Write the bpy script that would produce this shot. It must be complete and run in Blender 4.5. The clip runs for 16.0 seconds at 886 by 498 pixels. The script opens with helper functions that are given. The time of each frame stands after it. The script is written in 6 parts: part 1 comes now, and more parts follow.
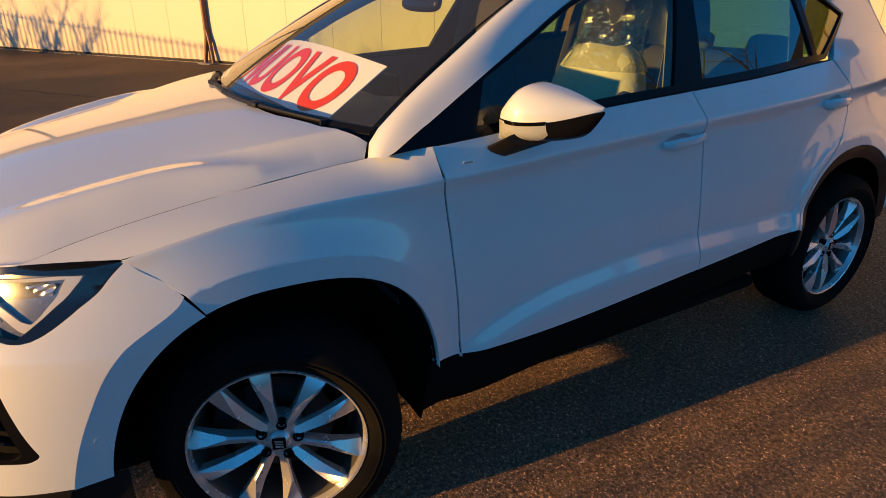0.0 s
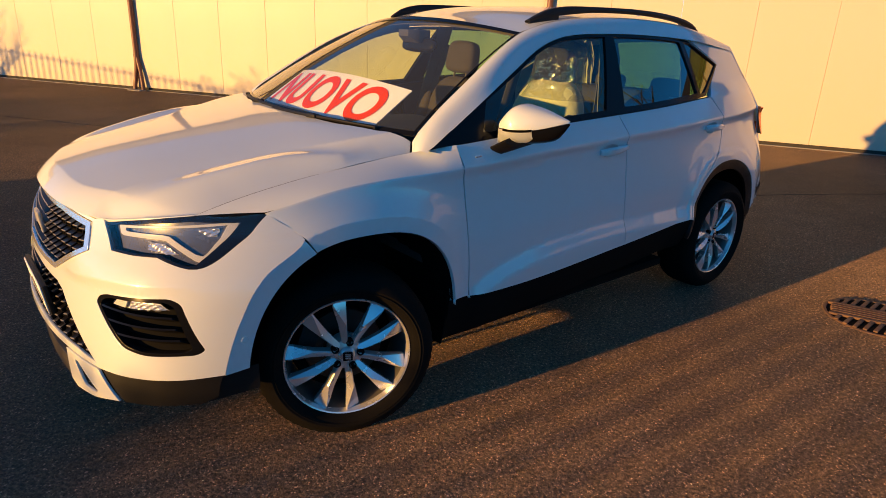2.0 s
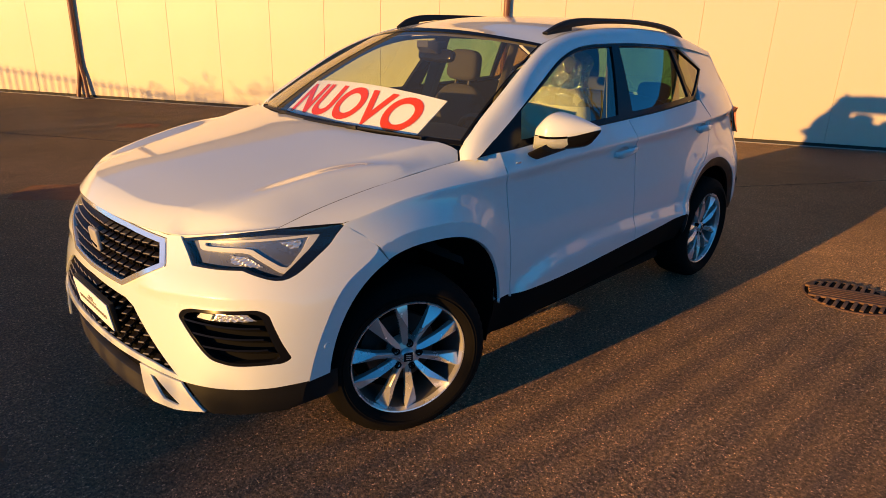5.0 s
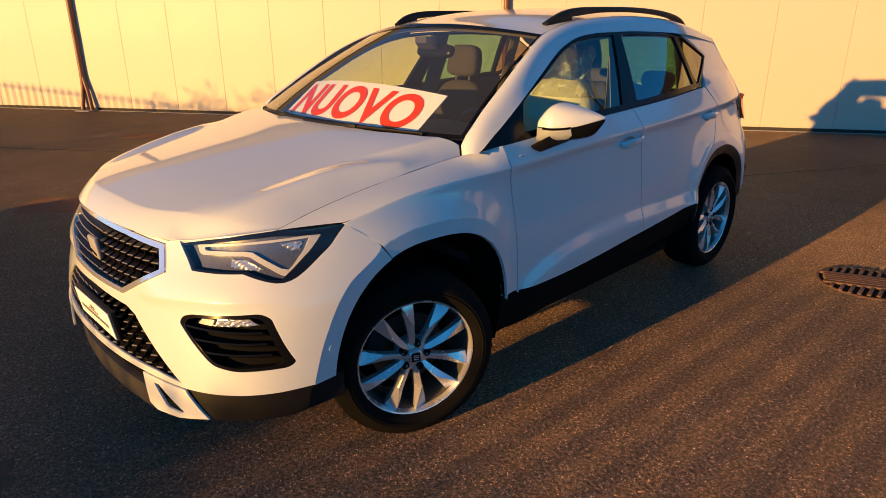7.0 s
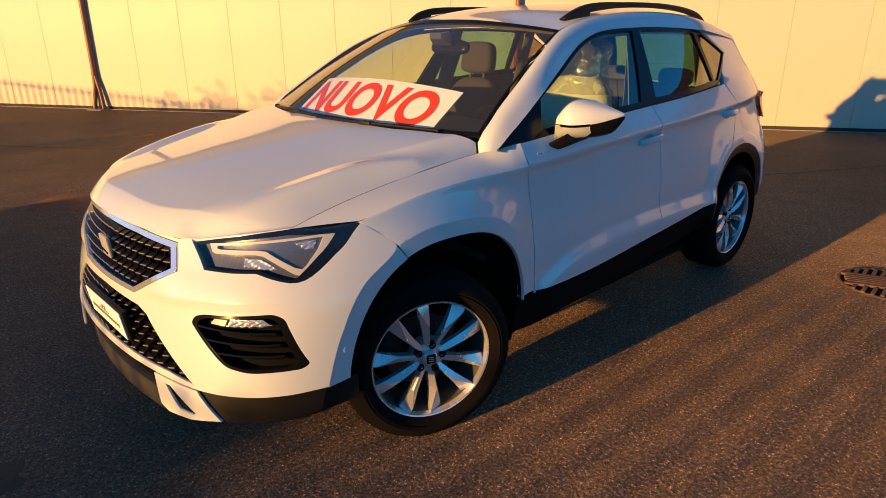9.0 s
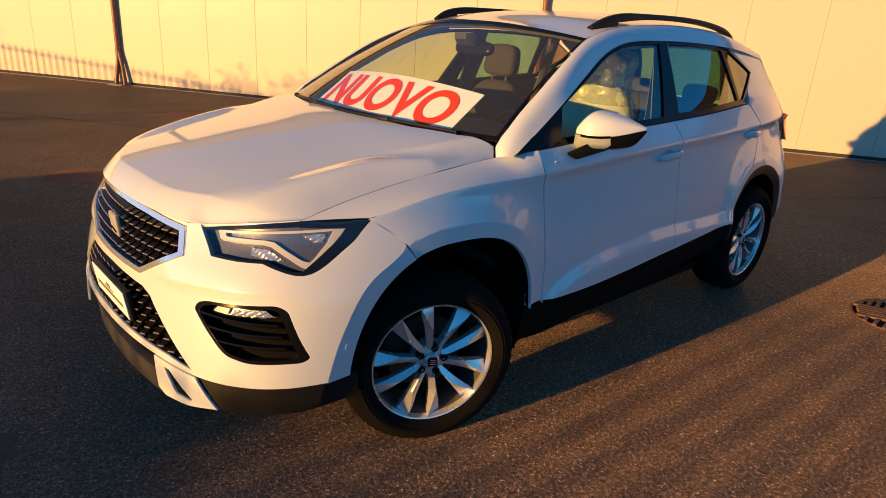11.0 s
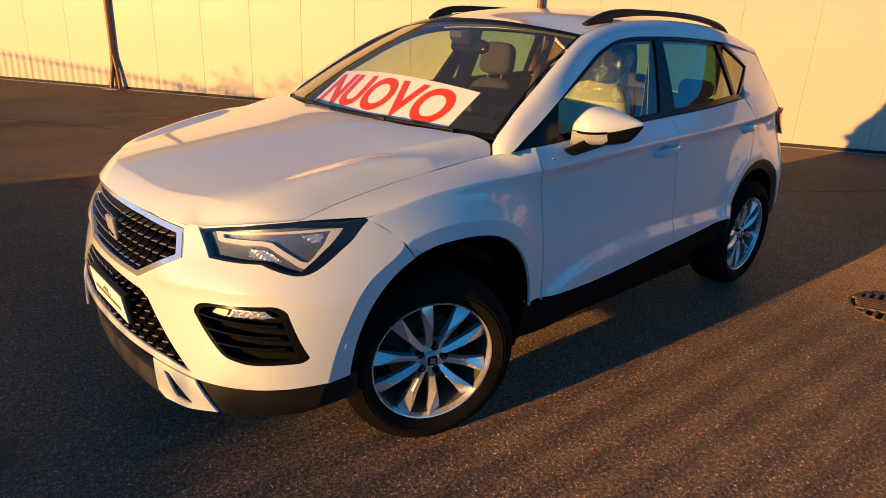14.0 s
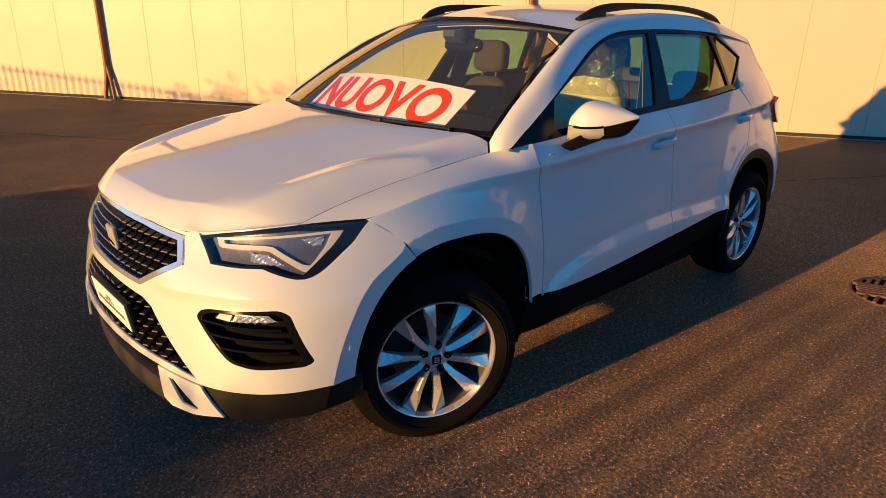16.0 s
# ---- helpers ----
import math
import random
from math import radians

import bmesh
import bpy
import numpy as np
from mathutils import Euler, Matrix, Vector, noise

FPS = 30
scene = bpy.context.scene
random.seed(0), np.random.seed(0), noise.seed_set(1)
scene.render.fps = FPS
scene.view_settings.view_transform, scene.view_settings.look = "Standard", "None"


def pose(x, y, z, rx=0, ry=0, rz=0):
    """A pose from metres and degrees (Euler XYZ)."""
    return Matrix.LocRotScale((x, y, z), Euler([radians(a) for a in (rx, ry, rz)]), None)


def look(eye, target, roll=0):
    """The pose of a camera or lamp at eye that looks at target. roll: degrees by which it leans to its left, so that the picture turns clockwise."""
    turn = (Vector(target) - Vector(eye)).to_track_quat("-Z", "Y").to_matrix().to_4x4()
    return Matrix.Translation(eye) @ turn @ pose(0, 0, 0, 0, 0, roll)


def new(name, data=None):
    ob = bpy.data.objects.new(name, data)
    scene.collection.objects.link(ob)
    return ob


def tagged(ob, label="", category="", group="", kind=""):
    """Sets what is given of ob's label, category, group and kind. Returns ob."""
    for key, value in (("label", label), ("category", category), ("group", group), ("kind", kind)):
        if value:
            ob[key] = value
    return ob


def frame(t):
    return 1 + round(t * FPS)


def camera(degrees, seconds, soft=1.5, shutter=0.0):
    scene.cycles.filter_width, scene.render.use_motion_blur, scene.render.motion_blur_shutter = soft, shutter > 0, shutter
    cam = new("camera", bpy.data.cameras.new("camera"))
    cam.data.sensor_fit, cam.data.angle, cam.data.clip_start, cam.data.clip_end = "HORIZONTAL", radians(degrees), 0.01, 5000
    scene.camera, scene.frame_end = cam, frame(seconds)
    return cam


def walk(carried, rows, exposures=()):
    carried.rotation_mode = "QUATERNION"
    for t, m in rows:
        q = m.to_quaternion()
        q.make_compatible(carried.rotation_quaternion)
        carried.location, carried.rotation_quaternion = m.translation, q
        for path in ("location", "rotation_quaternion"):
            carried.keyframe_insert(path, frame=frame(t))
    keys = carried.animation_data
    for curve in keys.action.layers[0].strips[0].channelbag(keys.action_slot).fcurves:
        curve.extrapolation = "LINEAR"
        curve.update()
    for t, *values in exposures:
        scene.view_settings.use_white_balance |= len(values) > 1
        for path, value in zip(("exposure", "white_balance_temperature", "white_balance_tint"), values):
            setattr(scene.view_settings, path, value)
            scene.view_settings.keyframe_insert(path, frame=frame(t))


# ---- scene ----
cam = camera(69.8, 16.0, soft=0.9)
PATH = [
    (0, (-0.317, -2.257, 1.476), (0.633, -0.677, 0.699), -0.2),
    (0.5, (-0.467, -2.41, 1.498), (0.555, -0.854, 0.766), 0.1),
    (1, (-0.594, -2.555, 1.505), (0.478, -1.02, 0.802), 1.7),
    (1.5, (-0.854, -2.649, 1.5), (0.288, -1.157, 0.815), 2.0),
    (2, (-1.064, -2.673, 1.517), (0.14, -1.225, 0.844), 2.4),
    (2.5, (-1.167, -2.556, 1.509), (0.08, -1.144, 0.838), 1.7),
    (3, (-1.291, -2.499, 1.521), (0.0, -1.126, 0.853), 2.0),
    (3.5, (-1.436, -2.505, 1.533), (-0.108, -1.164, 0.875), 0.7),
    (4, (-1.476, -2.511, 1.544), (-0.14, -1.176, 0.888), 2.0),
    (4.2, (-1.472, -2.491, 1.562), (-0.132, -1.165, 0.893), 2.5),
    (6.5, (-1.457, -2.47, 1.538), (-0.122, -1.137, 0.874), 0.1),
    (7, (-1.425, -2.46, 1.529), (-0.101, -1.116, 0.864), -0.2),
    (7.5, (-1.378, -2.44, 1.524), (-0.065, -1.088, 0.856), -0.2),
    (8, (-1.335, -2.438, 1.511), (-0.045, -1.065, 0.841), -0.5),
    (8.5, (-1.36, -2.428, 1.502), (-0.065, -1.055, 0.841), 0.5),
    (9, (-1.41, -2.407, 1.512), (-0.107, -1.044, 0.846), -0.3),
    (11.3, (-1.39, -2.381, 1.517), (-0.108, -1.001, 0.843), 4.2),
    (11.5, (-1.389, -2.381, 1.517), (-0.107, -1.002, 0.842), 4.4),
    (12, (-1.388, -2.381, 1.514), (-0.105, -1.004, 0.837), 4.1),
    (12.5, (-1.389, -2.377, 1.515), (-0.101, -1.005, 0.838), 3.3),
    (13, (-1.39, -2.375, 1.513), (-0.098, -1.005, 0.838), 2.4),
    (13.5, (-1.39, -2.377, 1.513), (-0.101, -1.004, 0.84), 2.5),
    (14, (-1.392, -2.38, 1.511), (-0.105, -1.004, 0.839), 2.8),
    (14.5, (-1.397, -2.381, 1.511), (-0.108, -1.009, 0.835), 2.5),
    (15, (-1.4, -2.383, 1.513), (-0.111, -1.01, 0.842), 1.9),
    (15.5, (-1.4, -2.38, 1.509), (-0.109, -1.009, 0.835), 0.9),
    (16, (-1.399, -2.381, 1.509), (-0.111, -1.007, 0.837), 1.0),
]
walk(cam, [(t, look(eye, target, roll)) for t, eye, target, roll in PATH])

# ---- world, sun, exposure ----
SUN_TRAVEL, SUN_HEIGHT = -3.8, 6.4          # degrees: the way the shadows point (from +x), the sun's elevation
world = bpy.data.worlds.new("evening_sky")
scene.world = world
world.use_nodes = True
wn = world.node_tree.nodes
sky = wn.new("ShaderNodeTexSky")
sky.sky_type = "NISHITA"
sky.sun_disc = False
sky.sun_elevation = radians(SUN_HEIGHT)
sky.sun_rotation = radians(270 - SUN_TRAVEL)
sky.air_density, sky.dust_density, sky.ozone_density = 0.4, 0.0, 2.0
wn["Background"].inputs["Strength"].default_value = 0.151
cool = wn.new("ShaderNodeMix")
cool.data_type, cool.blend_type = "RGBA", "MULTIPLY"
cool.inputs["Factor"].default_value, cool.inputs["B"].default_value = 1.0, (0.27, 1.20, 1.40, 1)
world.node_tree.links.new(sky.outputs["Color"], cool.inputs["A"])
world.node_tree.links.new(cool.outputs["Result"], wn["Background"].inputs["Color"])
sun = new("sun", bpy.data.lights.new("sun", "SUN"))
sun.data.energy, sun.data.angle, sun.data.color = 6.3, radians(0.53), (1.0, 0.518, 0.128)
sun.rotation_euler = Vector((math.cos(radians(SUN_TRAVEL)) * math.cos(radians(SUN_HEIGHT)),
                             math.sin(radians(SUN_TRAVEL)) * math.cos(radians(SUN_HEIGHT)),
                             -math.sin(radians(SUN_HEIGHT)))).to_track_quat("-Z", "Y").to_euler()
scene.view_settings.exposure = 0.3


# ---- materials ----
def material(name, colour, rough=0.5, metal=0.0, coat=0.0, grain=0.0, grain_size=200.0, stain=0.0, stain_size=3.0, bump=0.0,
             dark=None, spec=0.5, trans=0.0, island=0.0):
    """A principled surface whose colour and gloss vary at two scales, with a fine relief."""
    m = bpy.data.materials.new(name)
    m.use_nodes = True
    nt = m.node_tree
    b = nt.nodes["Principled BSDF"]
    b.inputs["Roughness"].default_value = rough
    b.inputs["Metallic"].default_value = metal
    b.inputs["Coat Weight"].default_value = coat
    b.inputs["Coat Roughness"].default_value = 0.03
    b.inputs["Specular IOR Level"].default_value = spec
    b.inputs["Transmission Weight"].default_value = trans
    base = (*colour, 1)
    b.inputs["Base Color"].default_value = base
    co = nt.nodes.new("ShaderNodeTexCoord")
    src = None

    def noisy(scale, detail):
        n = nt.nodes.new("ShaderNodeTexNoise")
        n.inputs["Scale"].default_value, n.inputs["Detail"].default_value = scale, detail
        nt.links.new(co.outputs["Object"], n.inputs["Vector"])
        return n

    def mixed(fac, amount, a, other):
        r = nt.nodes.new("ShaderNodeMapRange")
        r.inputs["From Min"].default_value, r.inputs["From Max"].default_value = 0.35, 0.7
        r.inputs["To Max"].default_value = amount
        nt.links.new(fac, r.inputs["Value"])
        x = nt.nodes.new("ShaderNodeMix")
        x.data_type = "RGBA"
        nt.links.new(r.outputs["Result"], x.inputs["Factor"])
        if a is None:
            x.inputs["A"].default_value = base
        else:
            nt.links.new(a, x.inputs["A"])
        x.inputs["B"].default_value = other
        return x.outputs["Result"]

    shade = (*(dark or tuple(0.55 * c for c in colour)), 1)
    if stain:
        n1 = noisy(stain_size, 6)
        src = mixed(n1.outputs["Fac"], stain, src, shade)
        r = nt.nodes.new("ShaderNodeMapRange")
        r.inputs["To Min"].default_value, r.inputs["To Max"].default_value = max(0.02, rough - 0.08), min(1, rough + 0.1)
        nt.links.new(n1.outputs["Fac"], r.inputs["Value"])
        nt.links.new(r.outputs["Result"], b.inputs["Roughness"])
    if grain:
        n2 = noisy(grain_size, 3)
        src = mixed(n2.outputs["Fac"], grain, src, shade)
    if island:
        oi = nt.nodes.new("ShaderNodeObjectInfo")
        src = mixed(oi.outputs["Random"], island, src, shade)
    if src is not None:
        nt.links.new(src, b.inputs["Base Color"])
    if bump:
        n3 = noisy(grain_size, 4)
        bp = nt.nodes.new("ShaderNodeBump")
        bp.inputs["Strength"].default_value, bp.inputs["Distance"].default_value = bump, 0.6 / grain_size
        nt.links.new(n3.outputs["Fac"], bp.inputs["Height"])
        nt.links.new(bp.outputs["Normal"], b.inputs["Normal"])
    return m


def pane(name, tint, low=0.045, rough=0.0, wrinkle=0.0, haze=0.0):
    """Clear sheet glass or film: tinted see-through with a mirror gloss that grows at grazing angles."""
    m = bpy.data.materials.new(name)
    m.use_nodes = True
    nt = m.node_tree
    nt.nodes.remove(nt.nodes["Principled BSDF"])
    tr, gl, mx, lw, pw, ma = (nt.nodes.new("ShaderNode" + k) for k in ("BsdfTransparent", "BsdfGlossy", "MixShader", "LayerWeight", "Math", "Math"))
    tr.inputs["Color"].default_value = (*tint, 1)
    gl.inputs["Roughness"].default_value = rough
    lw.inputs["Blend"].default_value = 0.5
    pw.operation, pw.inputs[1].default_value = "POWER", 4.0
    ma.operation, ma.inputs[1].default_value, ma.inputs[2].default_value = "MULTIPLY_ADD", 0.9, low
    nt.links.new(lw.outputs["Facing"], pw.inputs[0])
    nt.links.new(pw.outputs[0], ma.inputs[0])
    nt.links.new(ma.outputs[0], mx.inputs["Fac"])
    nt.links.new(tr.outputs["BSDF"], mx.inputs[1])
    nt.links.new(gl.outputs["BSDF"], mx.inputs[2])
    nt.links.new(mx.outputs["Shader"], nt.nodes["Material Output"].inputs["Surface"])
    # even pale diffuse share, painting the reflective veil over the cabin
    if haze:
        df, dx = nt.nodes.new("ShaderNodeBsdfDiffuse"), nt.nodes.new("ShaderNodeMixShader")
        df.inputs["Color"].default_value, dx.inputs["Fac"].default_value = (0.50, 0.55, 0.62, 1), haze
        nt.links.new(mx.outputs["Shader"], dx.inputs[1])
        nt.links.new(df.outputs["BSDF"], dx.inputs[2])
        nt.links.new(dx.outputs["Shader"], nt.nodes["Material Output"].inputs["Surface"])
    if wrinkle:
        co, no, bp = (nt.nodes.new("ShaderNode" + k) for k in ("TexCoord", "TexNoise", "Bump"))
        no.inputs["Scale"].default_value, no.inputs["Detail"].default_value = 15, 4
        bp.inputs["Strength"].default_value, bp.inputs["Distance"].default_value = wrinkle, 0.035
        nt.links.new(co.outputs["Object"], no.inputs["Vector"])
        nt.links.new(no.outputs["Fac"], bp.inputs["Height"])
        nt.links.new(bp.outputs["Normal"], gl.inputs["Normal"])
    return m


PAINT = material("white_car_paint", (0.72, 0.77, 0.765), 0.32, coat=1.0, stain=0.05, stain_size=1.5, dark=(0.69, 0.74, 0.735))
BLACK = material("black_textured_plastic", (0.010, 0.009, 0.008), 0.5, spec=0.3, grain=0.4, grain_size=350, bump=0.25, stain=0.3, dark=(0.005, 0.005, 0.005))
GLOSS_BLACK = material("gloss_black_trim", (0.008, 0.008, 0.009), 0.16, spec=0.14, stain=0.2, stain_size=5)
CHROME = material("satin_chrome", (0.80, 0.81, 0.83), 0.16, metal=0.72, stain=0.1, stain_size=8)
ALLOY = material("silver_alloy", (0.82, 0.81, 0.80), 0.25, metal=0.66, stain=0.15, stain_size=12, grain=0.08, grain_size=400)
# wheel alloy darkened to put the shade between the spokes into its colour
BARREL = material("shade_darkened_inner_alloy", (0.14, 0.135, 0.13), 0.35, metal=0.6, stain=0.4, stain_size=10)
DARK_ALLOY = material("dark_wheel_well_metal", (0.016, 0.015, 0.015), 0.5, metal=0.3, stain=0.4, stain_size=10)
IRON = material("brake_iron", (0.06, 0.05, 0.045), 0.4, metal=0.6, stain=0.4, stain_size=15, grain=0.3)
RUBBER = material("tyre_rubber", (0.007, 0.0066, 0.0064), 0.85, spec=0.08, stain=0.5, stain_size=9, grain=0.4, grain_size=160, bump=0.3, dark=(0.012, 0.0105, 0.009))
# near-black for black plastic and for deep shade painted into gaps and recesses
VOID = material("matt_black_liner_and_shade", (0.004, 0.004, 0.004), 0.9, spec=0.1, stain=0.3, dark=(0.012, 0.011, 0.010))
WINDSCREEN = pane("windscreen_glass", (0.95, 0.97, 0.92), 0.035, haze=0.05)
SIDE_GLASS = pane("green_side_glass", (0.56, 0.68, 0.42), 0.085)
REAR_GLASS = pane("dark_green_rear_glass", (0.20, 0.42, 0.28), 0.16)
# brown tint paints in the sunlit wall's warm look at this pane
QUARTER_GLASS = pane("brown_reflection_quarter_glass", (0.27, 0.20, 0.085), 0.10)
LENS = pane("clear_lamp_lens", (0.93, 0.95, 0.96), 0.06)
FILM = pane("clear_plastic_film", (0.88, 0.89, 0.86), 0.34, 0.07, 1.0)
MILKY = material("milky_white_plastic_sheet", (0.78, 0.77, 0.70), 0.28, stain=0.3, stain_size=9, grain=0.1, grain_size=40, bump=0.3, dark=(0.55, 0.54, 0.48))
LAMP_WELL = material("lamp_housing_grey", (0.15, 0.155, 0.165), 0.26, metal=0.45, stain=0.3, stain_size=20)
GUIDE = material("white_light_guide", (0.60, 0.60, 0.58), 0.3, coat=0.6, stain=0.05, stain_size=30)
AMBER = material("tail_lamp_red", (1.0, 0.30, 0.10), 0.14, metal=0.75, coat=0.5, stain=0.2, stain_size=12)

CABIN = material("dark_grey_cabin_plastic", (0.060, 0.060, 0.062), 0.6, stain=0.3, grain=0.3, grain_size=300, bump=0.2)
TRIM = material("light_grey_cabin_trim", (0.22, 0.21, 0.18), 0.7, stain=0.2, grain=0.2, grain_size=250, bump=0.1)
FABRIC = material("grey_seat_fabric", (0.042, 0.042, 0.045), 0.9, stain=0.35, stain_size=6, grain=0.5, grain_size=500, bump=0.5)
SIGN_WHITE = material("white_card", (0.93, 0.95, 0.98), 0.45, stain=0.1, stain_size=4, dark=(0.78, 0.77, 0.73))
SIGN_RED = material("red_print", (0.74, 0.040, 0.0), 0.9, spec=0.0, stain=0.1, stain_size=6)
# ---- helpers of this scene ----
from mathutils import geometry


def link_mesh(name, verts, faces, mats, parent=None, label="", flat=False, normals=None, face_mats=None, kind=""):
    me = bpy.data.meshes.new(name)
    me.from_pydata([tuple(v) for v in verts], [], faces)
    for m in (mats if isinstance(mats, (list, tuple)) else [mats]):
        me.materials.append(m)
    if face_mats:
        me.polygons.foreach_set("material_index", face_mats)
    if not flat:
        me.polygons.foreach_set("use_smooth", [True] * len(me.polygons))
    me.update()
    if normals is not None:
        me.normals_split_custom_set_from_vertices([tuple(n) for n in normals])
    ob = new(name, me)
    ob.parent = parent
    if me.materials[0] in (WINDSCREEN, SIDE_GLASS, REAR_GLASS, QUARTER_GLASS, LENS, FILM):
        ob.visible_shadow = False
    return tagged(ob, label=label, kind=kind)


def part(name, bm, mat, parent, label="", flat=False, at=None):
    me = bpy.data.meshes.new(name)
    bmesh.ops.recalc_face_normals(bm, faces=bm.faces)
    bm.to_mesh(me)
    bm.free()
    me.materials.append(mat)
    if not flat:
        me.polygons.foreach_set("use_smooth", [True] * len(me.polygons))
        me.set_sharp_from_angle(angle=radians(35))
    ob = new(name, me)
    ob.parent = parent
    if at is not None:
        ob.matrix_basis = at
    return tagged(ob, label=label)


def box(bm, size, at=(0, 0, 0), turn=(0, 0, 0), bevel=0.0, taper=(1, 1)):
    """A block in bm, bevelled, with its top scaled by taper."""
    m = pose(*at, *turn)
    made = bmesh.ops.create_cube(bm, size=1.0)["verts"]
    for v in made:
        k = 0.5 + v.co.z
        v.co.x *= size[0] * (1 + (taper[0] - 1) * k)
        v.co.y *= size[1] * (1 + (taper[1] - 1) * k)
        v.co.z *= size[2]
    if bevel:
        edges = list({e for v in made for e in v.link_edges})
        out = bmesh.ops.bevel(bm, geom=edges, offset=bevel, segments=2, affect="EDGES", profile=0.6)
        made = list({v for f in out["faces"] for v in f.verts} | {v for v in made if v.is_valid})
    for v in made:
        v.co = m @ v.co
    return made


def tube(bm, pts, radii, sides=8, caps=True):
    """A round bar through pts."""
    rings = []
    pts = [Vector(p) for p in pts]
    for i, p in enumerate(pts):
        d = (pts[min(i + 1, len(pts) - 1)] - pts[max(i - 1, 0)]).normalized()
        a = d.orthogonal().normalized()
        if rings:
            a = (ra - d * ra.dot(d)).normalized()
        ra = a
        b = d.cross(a)
        r = radii[i] if isinstance(radii, (list, tuple)) else radii
        rings.append([bm.verts.new(p + r * (a * math.cos(2 * math.pi * k / sides) + b * math.sin(2 * math.pi * k / sides))) for k in range(sides)])
    for p, q in zip(rings, rings[1:]):
        for k in range(sides):
            bm.faces.new((p[k], p[(k + 1) % sides], q[(k + 1) % sides], q[k]))
    if caps:
        bm.faces.new(rings[0][::-1])
        bm.faces.new(rings[-1])


def lathe(bm, profile, sides=48, closed=False):
    """Turns (radius, y) points round the y axis."""
    rings = [[bm.verts.new((r * math.cos(2 * math.pi * k / sides), y, r * math.sin(2 * math.pi * k / sides))) for k in range(sides)] for r, y in profile]
    pairs = list(zip(rings, rings[1:])) + ([(rings[-1], rings[0])] if closed else [])
    for p, q in pairs:
        for k in range(sides):
            bm.faces.new((p[k], p[(k + 1) % sides], q[(k + 1) % sides], q[k]))
    return rings


def spline(knots, n):
    """n points on a smooth line through the knots (tuples of any length)."""
    acc = [0.0]
    for p, q in zip(knots, knots[1:]):
        acc.append(acc[-1] + math.dist(p, q))
    cols = [[(a, p[i]) for a, p in zip(acc, knots)] for i in range(len(knots[0]))]
    return [tuple(along(c, acc[-1] * k / (n - 1)) for c in cols) for k in range(n)]


def dense(poly, step):
    out = []
    for p, q in zip(poly, poly[1:] + poly[:1]):
        n = max(1, round(math.dist(p, q) / step))
        out += [(p[0] + (q[0] - p[0]) * k / n, p[1] + (q[1] - p[1]) * k / n) for k in range(n)]
    return out


def inside(poly, x, y):
    """Even-odd test for arrays of points."""
    r = np.zeros(len(x), bool)
    for (x0, y0), (x1, y1) in zip(poly, poly[1:] + poly[:1]):
        if y0 != y1:
            r ^= ((y0 > y) != (y1 > y)) & (x < (x1 - x0) * (y - y0) / (y1 - y0) + x0)
    return r


def inset(poly, d):
    """Moves a dense outline inwards by d."""
    area = sum(p[0] * q[1] - q[0] * p[1] for p, q in zip(poly, poly[1:] + poly[:1]))
    s = 1 if area > 0 else -1
    out = []
    n = len(poly)
    for i in range(n):
        p, q, r = poly[i - 1], poly[i], poly[(i + 1) % n]
        tx, ty = r[0] - p[0], r[1] - p[1]
        k = math.hypot(tx, ty) or 1
        out.append((q[0] - s * ty / k * d, q[1] + s * tx / k * d))
    return out


